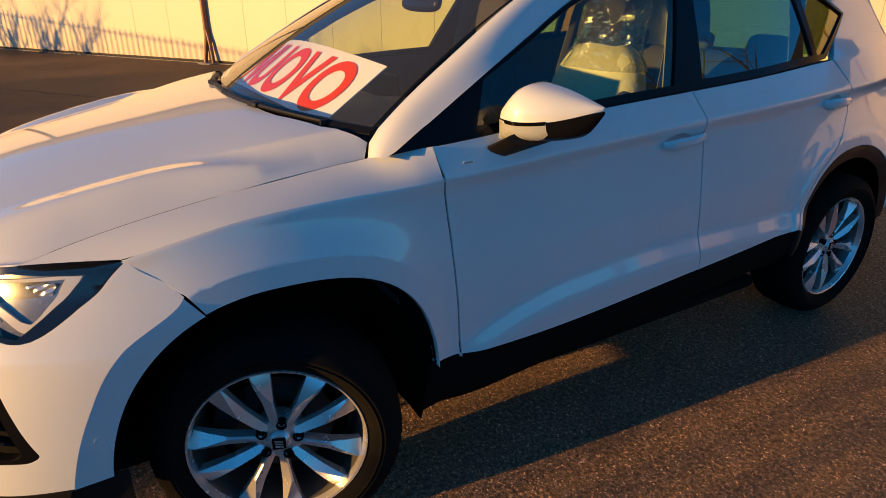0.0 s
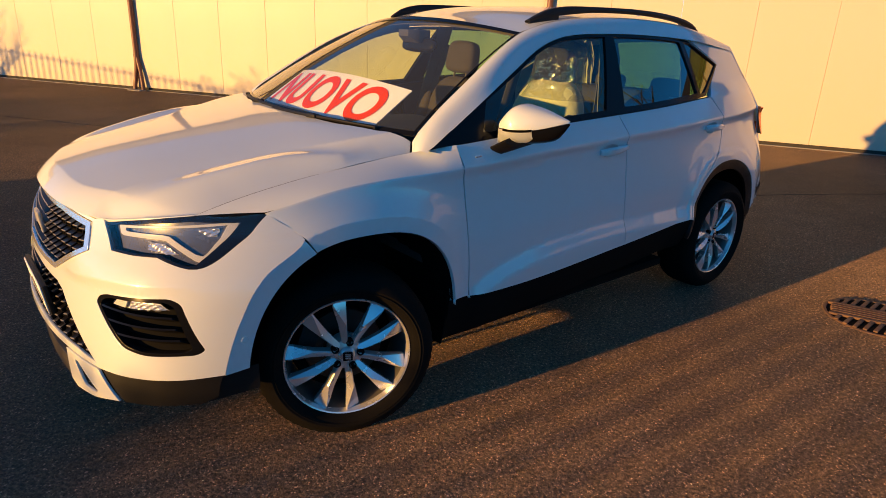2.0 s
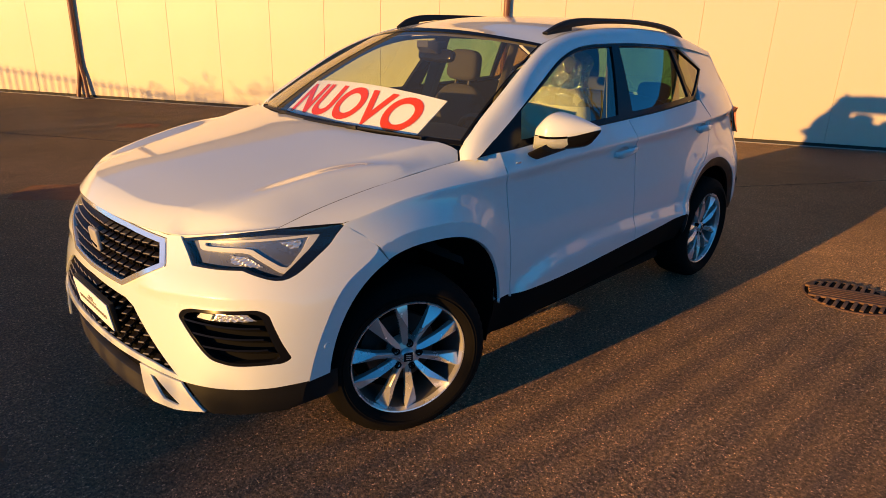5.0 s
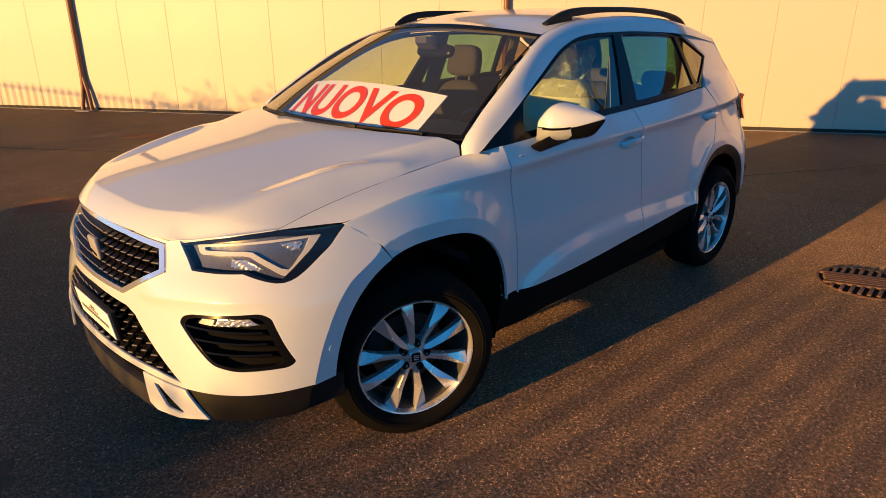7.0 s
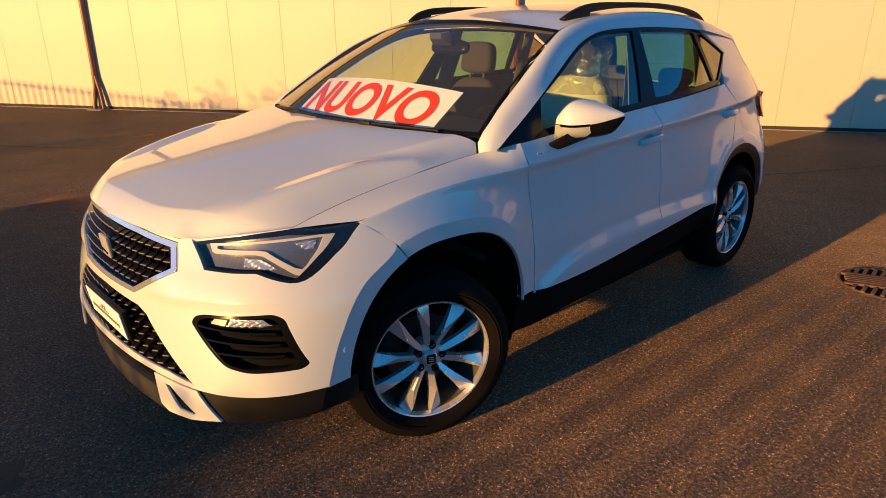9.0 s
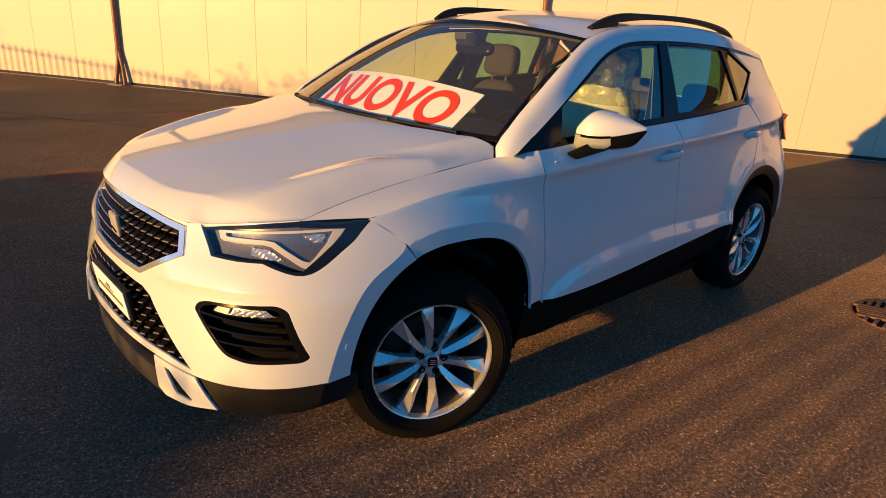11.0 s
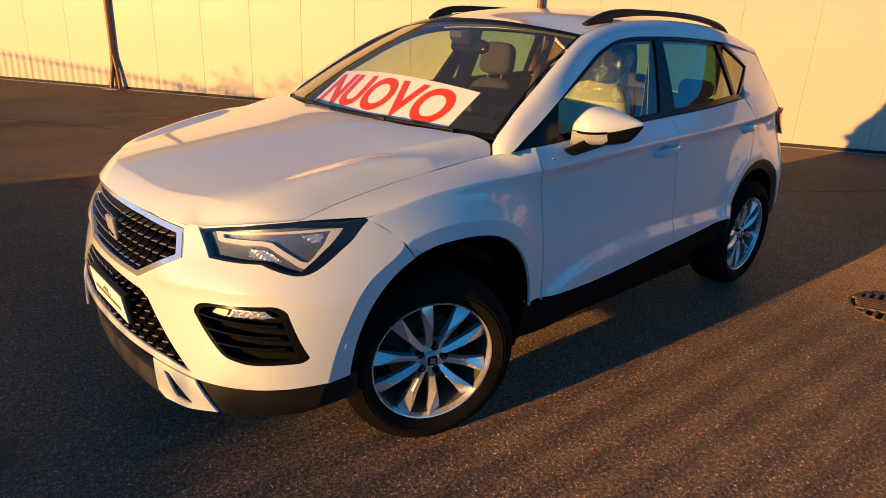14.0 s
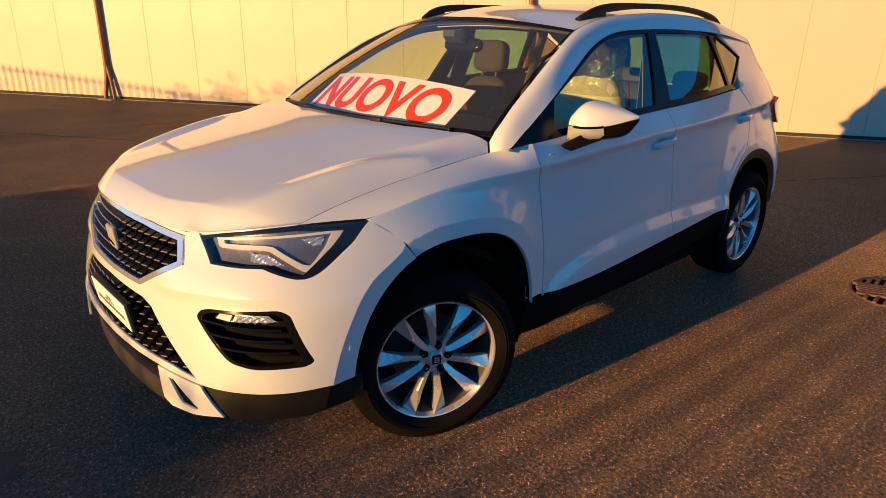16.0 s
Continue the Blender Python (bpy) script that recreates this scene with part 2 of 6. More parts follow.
def panel(name, surf, outline, mat, parent, holes=(), step=0.03, gap=0.0034, depth=0.008, extra=(), label="", mirror=False, hole_gap=0.0, side_mat=None, lift=0.0):
    """A sheet of the outer form: the outline's part of surf(a, b), with its edge turned in."""
    loops = [inset(dense(list(outline), step * 0.6), gap)] + [inset(dense(list(h), step * 0.6), -hole_gap) for h in holes]
    pts, edges = [], []
    for lp in loops:
        o = len(pts)
        pts += lp
        edges += [(o + i, o + (i + 1) % len(lp)) for i in range(len(lp))]
    rim = np.array(pts)
    a0, b0 = rim.min(0)
    a1, b1 = rim.max(0)
    ga, gb = np.meshgrid(np.arange(a0 + step / 2, a1, step), np.arange(b0 + step / 2, b1, step))
    gb = gb + 0
    cand = np.array(list(zip(ga.ravel(), gb.ravel())) + list(extra)) if len(extra) or ga.size else np.zeros((0, 2))
    keep = inside(loops[0], cand[:, 0], cand[:, 1])
    for h in loops[1:]:
        keep &= ~inside(h, cand[:, 0], cand[:, 1])
    cand = cand[keep]
    if len(cand):
        d = np.sqrt(((cand[:, None, :] - rim[None, :, :]) ** 2).sum(2)).min(1)
        cand = cand[d > step * 0.3]
    allp = [Vector(p) for p in pts] + [Vector(p) for p in cand]
    vs, _, fs, *_ = geometry.delaunay_2d_cdt(allp, edges, [], 0, 1e-6)
    v2 = [(v.x, v.y) for v in vs]
    cen = np.array([np.mean([v2[i] for i in f], axis=0) for f in fs])
    ok = inside(loops[0], cen[:, 0], cen[:, 1])
    for h in loops[1:]:
        ok &= ~inside(h, cen[:, 0], cen[:, 1])
    faces = [tuple(f) for f, k in zip(fs, ok) if k]
    used = sorted({i for f in faces for i in f})
    back = {i: k for k, i in enumerate(used)}
    flip = -1 if mirror else 1

    def place(p):
        q = surf(*p)
        return Vector((q[0], q[1] * flip, q[2]))

    e = 0.002
    verts, norms = [], []
    for i in used:
        a, b = v2[i]
        n = (place((a + e, b)) - place((a - e, b))).cross(place((a, b + e)) - place((a, b - e))).normalized()
        verts.append(place((a, b)))
        norms.append(n)
    faces = [tuple(back[i] for i in f) for f in faces]
    # outwards is away from the cabin's middle
    f0 = sum(1 if norms[i].dot(verts[i] - Vector((1.3, 0, 0.62))) > 0 else -1 for i in range(len(verts)))
    if f0 < 0:
        norms = [-n for n in norms]
    a, b, c = faces[0]
    fixed = []
    for f in faces:
        a, b, c = f[:3]
        fixed.append(f if (verts[b] - verts[a]).cross(verts[c] - verts[a]).dot(norms[a]) > 0 else f[::-1])
    verts = [v + n * lift for v, n in zip(verts, norms)]
    count = {}
    for f in fixed:
        for p, q in zip(f, f[1:] + f[:1]):
            count[(p, q)] = 1
    nv, nn, nf = list(verts), list(norms), list(fixed)
    border = [(p, q) for p, q in count if (q, p) not in count]
    if depth:
        ring = {}
        outs = {}
        for p, q in border:
            o = (verts[q] - verts[p]).normalized().cross(norms[p]).normalized()
            outs[p] = outs.get(p, Vector((0, 0, 0))) + o
            outs[q] = outs.get(q, Vector((0, 0, 0))) + o
        r = min(0.0015, depth / 3)
        for p, o in outs.items():
            o = o.normalized()
            k = len(nv)
            nv += [verts[p] - norms[p] * r + o * r * 0.6, verts[p] - norms[p] * depth]
            nn += [(norms[p] * 0.4 + o).normalized(), o]
            ring[p] = k
        for p, q in border:
            nf += [(q, p, ring[p], ring[q]), (ring[q], ring[p], ring[p] + 1, ring[q] + 1)]
    return link_mesh(name, nv, nf, mat, parent, label, normals=nn)


def sheet(name, surf, nu, nv, mat, parent, label="", mirror=False, thick=0.0):
    """A grid over surf(u, v), u and v from 0 to 1."""
    flip = -1 if mirror else 1
    verts = []
    for i in range(nu + 1):
        for j in range(nv + 1):
            p = surf(i / nu, j / nv)
            verts.append((p[0], p[1] * flip, p[2]))
    faces = [(i * (nv + 1) + j, (i + 1) * (nv + 1) + j, (i + 1) * (nv + 1) + j + 1, i * (nv + 1) + j + 1) for i in range(nu) for j in range(nv)]
    bm = bmesh.new()
    vv = [bm.verts.new(v) for v in verts]
    for f in faces:
        bm.faces.new([vv[i] for i in f])
    bmesh.ops.recalc_face_normals(bm, faces=bm.faces)
    bm.faces.ensure_lookup_table()
    f = bm.faces[len(faces) // 2]
    if f.normal.dot(f.calc_center_median() - Vector((1.3, 0, 0.7))) < 0:
        bmesh.ops.reverse_faces(bm, faces=bm.faces)
    if thick:
        bmesh.ops.solidify(bm, geom=bm.faces[:], thickness=thick)
    me = bpy.data.meshes.new(name)
    bm.to_mesh(me)
    bm.free()
    me.materials.append(mat)
    me.polygons.foreach_set("use_smooth", [True] * len(me.polygons))
    me.set_sharp_from_angle(angle=radians(40))
    ob = new(name, me)
    ob.parent = parent
    if mat in (WINDSCREEN, SIDE_GLASS, REAR_GLASS, QUARTER_GLASS, LENS, FILM):
        ob.visible_shadow = False
    return tagged(ob, label=label)


def ruled(a, b, bulge=0.0, out=(0, -1, 0.5)):
    """The surface between two lines of points, swollen by bulge."""
    o = Vector(out).normalized() * bulge

    def at(u, v):
        def pick(line):
            k = min(len(line) - 2, int(u * (len(line) - 1)))
            t = u * (len(line) - 1) - k
            return Vector(line[k]).lerp(Vector(line[k + 1]), t)
        return pick(a).lerp(pick(b), v) + o * (4 * v * (1 - v))
    return at
# ---- the car's outer form: half widths, noses and crowns, in metres from the front axle ----
def smooth(a, b, v):
    k = min(1.0, max(0.0, (v - a) / (b - a)))
    return k * k * (3 - 2 * k)


def along(knots, v):
    """A smooth line through a few (v, value) knots."""
    if v <= knots[0][0]:
        return knots[0][1]
    if v >= knots[-1][0]:
        return knots[-1][1]
    n = len(knots)
    for i in range(n - 1):
        v0, p0 = knots[i]
        v1, p1 = knots[i + 1]
        if v <= v1:
            h = v1 - v0
            s = (p1 - p0) / h
            m0 = s if i == 0 else (s + (p0 - knots[i - 1][1]) / (v0 - knots[i - 1][0])) / 2
            m1 = s if i == n - 2 else (s + (knots[i + 2][1] - p1) / (knots[i + 2][0] - v1)) / 2
            k = (v - v0) / h
            return ((2 * k**3 - 3 * k**2 + 1) * p0 + (k**3 - 2 * k**2 + k) * h * m0
                    + (3 * k**2 - 2 * k**3) * p1 + (k**3 - k**2) * h * m1)


SHOULDER = [(-0.35, 0.888), (-0.266, 0.905), (0.0, 0.957), (0.5, 0.972), (1.0, 0.994), (1.75, 1.022), (2.6, 1.055), (3.3, 1.06)]
SHOULDER_WIDE = [(-0.35, 0.80), (-0.266, 0.8275), (0.0, 0.862), (0.5, 0.878), (1.4, 0.874), (2.2, 0.87), (2.65, 0.84), (2.9, 0.79), (3.15, 0.715), (3.3, 0.645)]
LOW_CREASE = [(0.5, 0.46), (0.56, 0.49), (0.74, 0.558), (0.9, 0.592), (1.16, 0.613), (1.54, 0.62), (2.14, 0.602), (2.6, 0.59)]
BELT = [(0.3, 1.055), (0.5, 1.058), (1.1, 1.098), (1.5, 1.114), (1.86, 1.13), (2.4, 1.163), (3.2, 1.19)]
ARCH_F = (0.05, 0.315, 0.433, 0.472, 2.25, 2.75)
ARCH_R = (2.585, 0.315, 0.40, 0.478, 2.4, 2.6)


ARCH_LIP = [(-0.30, 0.8865), (-0.124, 0.8945), (0.05, 0.9035), (0.231, 0.9105), (0.344, 0.9130), (0.45, 0.9110), (0.50, 0.9070)]


def arch_rho(arch, x, z):
    cx, cz, a, b, nl, nr = arch
    n = nl if x < cx else nr
    return ((abs(x - cx) / a) ** n + (max(0.0, z - cz) / b) ** n) ** (1 / n)


def arch_point(arch, k, rho=1.0):
    """A point (x, z) of a wheel arch; k runs 0..1 from its front foot over the top to its rear foot."""
    cx, cz, a, b, nl, nr = arch
    ang = math.pi * (1 - k)
    c, s = math.cos(ang), math.sin(ang)
    n = nl if c < 0 else nr
    r = rho / ((abs(c) / a) ** n + (s / b) ** n) ** (1 / n)
    return cx + r * c, cz + r * s


def side_w(x, z):
    """Half width of the flank below the windows."""
    c = along(SHOULDER, x)
    w = along(SHOULDER_WIDE, x)
    d = c - z
    r = 0.006
    up = 0.5 * (-d + math.sqrt(d * d + r * r))
    dn = 0.5 * (d + math.sqrt(d * d + r * r))
    k = along([(-0.3, 1.0), (0.4, 0.5), (0.9, 0.42), (1.6, 0.46), (2.2, 0.54), (3.0, 0.58)], x)
    w -= k * up
    w += -0.012 * smooth(0, 0.042, dn) * smooth(0.2, 0.7, x) + 0.030 * smooth(0.02, 0.42, dn)
    lo = along(LOW_CREASE, x)
    if 0.45 < x < 2.5:
        e = smooth(0.47, 0.62, x) * smooth(2.5, 2.2, x)
        w += e * 0.024 * smooth(0.0, 0.10, lo - z)
    if x > 2.6:
        w += smooth(2.6, 3.1, x) * 0.085 * smooth(0.0, 0.4, dn)
    rho = arch_rho(ARCH_F, x, z)
    if rho < 1.46 and x < 0.64:
        k = min(1.0, (1.46 - rho) / 0.335) ** 2.2 * smooth(0.66, 0.48, x)
        w += k * (along(ARCH_LIP, x) - 0.05 * (min(rho, 1.125) - 1) - w)
    rho = arch_rho(ARCH_R, x, z)
    w += 0.012 * smooth(1.4, 1.13, rho) + 0.007 * smooth(1.17, 1.11, rho)
    return w - 0.05 * smooth(0.44, 0.26, z)


def glass_w(x, z):
    """Half width of the side windows' surface."""
    h = z - 1.02
    return 0.855 - 0.40 * h - 0.20 * h * h - 0.095 * max(0.0, x - 1.9) ** 2 - 0.03 * max(0.0, 0.9 - x) ** 2


def upper_w(x, z):
    b = along(BELT, x)
    k = smooth(b - 0.01, b + 0.07, z)
    return side_w(x, z) * (1 - k) + glass_w(x, z) * k


NOSE = [(0.2, -0.845), (0.3, -0.852), (0.42, -0.845), (0.55, -0.825), (0.65, -0.80), (0.75, -0.775), (0.85, -0.735), (0.92, -0.69)]
CORNER_X = [(0.2, -0.476), (0.41, -0.457), (0.58, -0.397), (0.72, -0.303), (0.81, -0.162), (0.9, -0.22)]
CORNER_W = [(0.2, 0.861), (0.41, 0.884), (0.58, 0.889), (0.72, 0.892), (0.81, 0.885), (0.835, 0.8725), (0.858, 0.862), (0.9, 0.8385)]


def nose_x(y, z):
    """How far forward the front reaches at a side distance y and a height z."""
    w = along(CORNER_W, z)
    v = min(1.04, abs(y) / w)
    f = along(NOSE, z)
    d = z - along([(0.0, 0.664), (0.45, 0.668), (0.7, 0.692), (1.0, 0.705)], v)
    ledge = max(0.0, 1 - d / 0.085 if d > 0 else 1 + d / 0.032) * smooth(0.30, 0.5, v) * smooth(0.97, 0.80, min(v, 1.0))
    return f + (along(CORNER_X, z) - f) * (0.5 * v**2.2 + 0.5 * v**11) - 0.011 * ledge
# ---- ground, wall, yard ----
WALL_A = Vector((2.36, 11.19, 0))            # foot of the first downpipe
WALL_D = Vector((0.530, -0.848, 0)).normalized()
WALL_N = Vector((-WALL_D.y, WALL_D.x, 0)) * -1   # towards the yard
if WALL_N.x > 0:
    WALL_N = -WALL_N


def asphalt():
    m = bpy.data.materials.new("worn_asphalt")
    m.cycles.use_bump_map_correction = False
    m.use_nodes = True
    nt = m.node_tree
    N, L = nt.nodes.new, nt.links.new
    b = nt.nodes["Principled BSDF"]
    co = N("ShaderNodeTexCoord")
    big, mid, fine, stone = N("ShaderNodeTexNoise"), N("ShaderNodeTexNoise"), N("ShaderNodeTexNoise"), N("ShaderNodeTexVoronoi")
    for n, s, d in ((big, 0.35, 5), (mid, 4.0, 6), (fine, 260, 3)):
        n.inputs["Scale"].default_value, n.inputs["Detail"].default_value = s, d
        L(co.outputs["Object"], n.inputs["Vector"])
    stone.inputs["Scale"].default_value = 185
    L(co.outputs["Object"], stone.inputs["Vector"])
    ramp = N("ShaderNodeValToRGB")
    ramp.color_ramp.elements[0].position, ramp.color_ramp.elements[0].color = 0.35, (0.208, 0.146, 0.106, 1)
    ramp.color_ramp.elements[1].position, ramp.color_ramp.elements[1].color = 0.72, (0.390, 0.272, 0.194, 1)
    L(big.outputs["Fac"], ramp.inputs["Fac"])
    mx = N("ShaderNodeMix")
    mx.data_type, mx.blend_type = "RGBA", "MULTIPLY"
    mx.inputs["Factor"].default_value = 0.8
    r2 = N("ShaderNodeValToRGB")
    r2.color_ramp.elements[0].position, r2.color_ramp.elements[0].color = 0.3, (0.80, 0.80, 0.80, 1)
    r2.color_ramp.elements[1].position, r2.color_ramp.elements[1].color = 0.7, (1.14, 1.12, 1.08, 1)
    L(mid.outputs["Fac"], r2.inputs["Fac"])
    L(ramp.outputs["Color"], mx.inputs["A"])
    L(r2.outputs["Color"], mx.inputs["B"])
    mx2 = N("ShaderNodeMix")
    mx2.data_type, mx2.blend_type = "RGBA", "MULTIPLY"
    mx2.inputs["Factor"].default_value = 0.85
    r3 = N("ShaderNodeValToRGB")
    r3.color_ramp.elements[0].position, r3.color_ramp.elements[0].color = 0.25, (0.38, 0.36, 0.35, 1)
    r3.color_ramp.elements[1].position, r3.color_ramp.elements[1].color = 0.80, (1.25, 1.15, 1.05, 1)
    pale = r3.color_ramp.elements.new(0.95)
    pale.color = (4.2, 4.0, 3.8, 1)
    L(stone.outputs["Color"], r3.inputs["Fac"])
    L(mx.outputs["Result"], mx2.inputs["A"])
    L(r3.outputs["Color"], mx2.inputs["B"])
    clump, r4, mx3 = N("ShaderNodeTexNoise"), N("ShaderNodeValToRGB"), N("ShaderNodeMix")
    clump.inputs["Scale"].default_value, clump.inputs["Detail"].default_value = 62, 3
    L(co.outputs["Object"], clump.inputs["Vector"])
    r4.color_ramp.elements[0].position, r4.color_ramp.elements[0].color = 0.36, (0.46, 0.46, 0.47, 1)
    r4.color_ramp.elements[1].position, r4.color_ramp.elements[1].color = 0.66, (1.50, 1.48, 1.45, 1)
    L(clump.outputs["Fac"], r4.inputs["Fac"])
    mx3.data_type, mx3.blend_type = "RGBA", "MULTIPLY"
    mx3.inputs["Factor"].default_value = 0.85
    L(mx2.outputs["Result"], mx3.inputs["A"])
    L(r4.outputs["Color"], mx3.inputs["B"])
    L(mx3.outputs["Result"], b.inputs["Base Color"])
    b.inputs["Roughness"].default_value = 0.72
    b.inputs["Specular IOR Level"].default_value = 0.5
    b.inputs["Diffuse Roughness"].default_value = 1.0
    b.inputs["Coat Weight"].default_value, b.inputs["Coat Roughness"].default_value = 0.11, 0.42
    b1, b2 = N("ShaderNodeBump"), N("ShaderNodeBump")
    b1.inputs["Strength"].default_value, b1.inputs["Distance"].default_value = 1.0, 0.020
    b1.invert = True
    b2.inputs["Strength"].default_value, b2.inputs["Distance"].default_value = 0.5, 0.002
    L(stone.outputs["Distance"], b1.inputs["Height"])
    L(fine.outputs["Fac"], b2.inputs["Height"])
    L(b1.outputs["Normal"], b2.inputs["Normal"])
    b3 = N("ShaderNodeBump")
    b3.inputs["Strength"].default_value, b3.inputs["Distance"].default_value = 1.0, 0.022
    L(clump.outputs["Fac"], b3.inputs["Height"])
    L(b2.outputs["Normal"], b3.inputs["Normal"])
    L(b3.outputs["Normal"], b.inputs["Normal"])
    return m


ASPHALT = asphalt()
WALL_MAT = material("cream_sandwich_panel", (0.66, 0.59, 0.45), 0.5, stain=0.10, stain_size=0.9, grain=0.04, grain_size=60, dark=(0.58, 0.51, 0.38), island=0.03)
PLINTH = material("dark_base_joint", (0.045, 0.040, 0.035), 0.8, stain=0.5, stain_size=4)
KERB = material("concrete_kerb", (0.40, 0.38, 0.34), 0.85, stain=0.5, stain_size=5, grain=0.3, grain_size=120, bump=0.4)
PIPE_MAT = material("brown_painted_downpipe", (0.20, 0.085, 0.05), 0.42, stain=0.4, stain_size=6, grain=0.1)
STEEL = material("weathered_steel", (0.16, 0.13, 0.11), 0.6, metal=0.5, stain=0.6, stain_size=6, grain=0.4, grain_size=150, bump=0.3)
RUST = material("rusty_cast_iron", (0.22, 0.12, 0.07), 0.75, stain=0.5, stain_size=30, grain=0.5, grain_size=150, bump=0.5, dark=(0.10, 0.055, 0.035))
BARK = material("grey_brown_bark", (0.09, 0.07, 0.055), 0.9, stain=0.5, stain_size=8, grain=0.4, grain_size=60, bump=0.5)

# the yard: one sheet to the horizon
bm = bmesh.new()
bmesh.ops.create_grid(bm, x_segments=8, y_segments=8, size=900)
ground = part("ground", bm, ASPHALT, None, flat=True)
tagged(ground, label="dark grey worn asphalt yard with coarse grain", category="asphalt", kind="structure")

# the hall's wall: panels of one metre
wall = tagged(new("wall_hall"), label="long cream sandwich-panel hall wall lit by low sun", category="wall", kind="structure")
PH = 3.9
for i in range(-26, 26):
    bm = bmesh.new()
    box(bm, (0.997, 0.08, PH - 0.055), (0, 0, 0.055 + (PH - 0.055) / 2), bevel=0.005)
    c = WALL_A + WALL_D * (i + 0.5) - WALL_N * 0.16
    ob = part("panel", bm, WALL_MAT, wall, flat=True, at=Matrix.Translation(c) @ Matrix.Rotation(math.atan2(WALL_D.y, WALL_D.x), 4, "Z"))
TURN_W = Matrix.Rotation(math.atan2(WALL_D.y, WALL_D.x), 4, "Z")
bm = bmesh.new()
box(bm, (52, 0.05, 0.055), (0, 0, 0.0275))
part("base_joint", bm, PLINTH, wall, at=Matrix.Translation(WALL_A - WALL_N * 0.165) @ TURN_W)
bm = bmesh.new()
box(bm, (52, 0.04, 0.010), (0, 0, 0.005), bevel=0.002)
tagged(part("kerb_strip", bm, KERB, None, at=Matrix.Translation(WALL_A - WALL_N * 0.085) @ TURN_W),
       label="thin pale concrete strip along the hall wall", category="kerb", kind="structure")

bm = bmesh.new()
box(bm, (52.6, 1.3, 0.5), (0, 0.10, PH + 0.255), (0, 0, 0), 0.02)
part("eave", bm, material("dark_roof_sheet", (0.035, 0.028, 0.024), 0.6, stain=0.4, stain_size=1.0), wall, "dark brown roof eave", at=Matrix.Translation(WALL_A - WALL_N * 0.16) @ TURN_W)


def downpipe(s):
    """A rainwater pipe against the wall, with clips and a forked foot."""
    base = WALL_A + WALL_D * s
    pipe = tagged(new("downpipe"), label="brown painted rainwater downpipe on the hall wall", category="downpipe", group="downpipes on the wall")
    pipe.matrix_basis = Matrix.Translation(base) @ TURN_W
    bm = bmesh.new()
    tube(bm, [(-0.03, 0.03, 0.02), (-0.03, 0.04, 0.10), (-0.005, 0.06, 0.26), (0.03, 0.068, 0.46), (0.05, 0.070, 0.68), (0.05, 0.070, 3.92)], [0.040, 0.040, 0.040, 0.044, 0.048, 0.048], 16)
    part("pipe", bm, PIPE_MAT, pipe)
    bm = bmesh.new()
    tube(bm, [(0.17, 0.03, 0.0), (0.168, 0.035, 0.07), (0.125, 0.055, 0.36), (0.075, 0.066, 0.58), (0.06, 0.070, 0.70)], [0.040, 0.038, 0.036, 0.036, 0.036], 12)
    part("side_branch", bm, PIPE_MAT, pipe)
    for z in (0.66, 2.2, 3.6):
        bm = bmesh.new()
        tube(bm, [(0.05, 0.068, z - 0.025), (0.05, 0.068, z + 0.025)], 0.052, 16)
        part("clip", bm, PIPE_MAT, pipe)
    bm = bmesh.new()
    box(bm, (0.30, 0.16, 0.02), (0.06, -0.04, 0.01), bevel=0.004)
    part("foot_plate", bm, KERB, pipe, "pale concrete foot")


for s in (-8.0, 0.0, 8.04, 16.0):
    downpipe(s)

# rusty round grate in the yard
grate = tagged(new("drain_grate"), label="rusty round cast-iron drain grate set in asphalt", category="drain grate")
grate.matrix_basis = pose(3.03, -1.70, 0.0, 0, 0, 112)
GR = 0.265
# flat near-black disc painting the shade between the bars; no hollow below
bm = bmesh.new()
vs = [bm.verts.new((GR * 0.98 * math.cos(k * math.pi / 20), GR * 0.98 * math.sin(k * math.pi / 20), 0.003)) for k in range(40)]
bm.faces.new(vs)
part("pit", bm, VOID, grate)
bm = bmesh.new()
inner = lambda r, z: [bm.verts.new((r * math.cos(k * math.pi / 20), r * math.sin(k * math.pi / 20), z)) for k in range(40)]
rings = [inner(GR + 0.012, 0.001), inner(GR + 0.008, 0.006), inner(GR - 0.006, 0.007), inner(GR - 0.010, 0.002)]
for p, q in zip(rings, rings[1:]):
    for k in range(40):
        bm.faces.new((p[k], p[(k + 1) % 40], q[(k + 1) % 40], q[k]))
part("rim", bm, RUST, grate)
for off in (-0.088, 0.088):
    bm = bmesh.new()
    box(bm, (2 * math.sqrt(GR**2 - off**2) - 0.01, 0.026, 0.014), (0, off, 0.010), bevel=0.004)
    part("cross_bar", bm, RUST, grate)
for i in range(-5, 6):
    x = i * 0.050
    for y0, y1 in ((-0.245, -0.095), (0.095, 0.245)):
        h = math.sqrt(max(0, GR**2 - x**2)) - 0.004
        a, b = max(y0, -h), min(y1, h)
        if b - a > 0.03:
            bm = bmesh.new()
            box(bm, (0.022, b - a, 0.010), (x, (a + b) / 2, 0.009), (0, 0, -18), bevel=0.003)
            part("bar", bm, RUST, grate)
for off in (-0.050, -0.017, 0.017, 0.050):
    bm = bmesh.new()
    box(bm, (2 * math.sqrt(GR**2 - off**2) - 0.06, 0.016, 0.016), (0, off, 0.010), bevel=0.003)
    part("middle_bar", bm, RUST, grate)


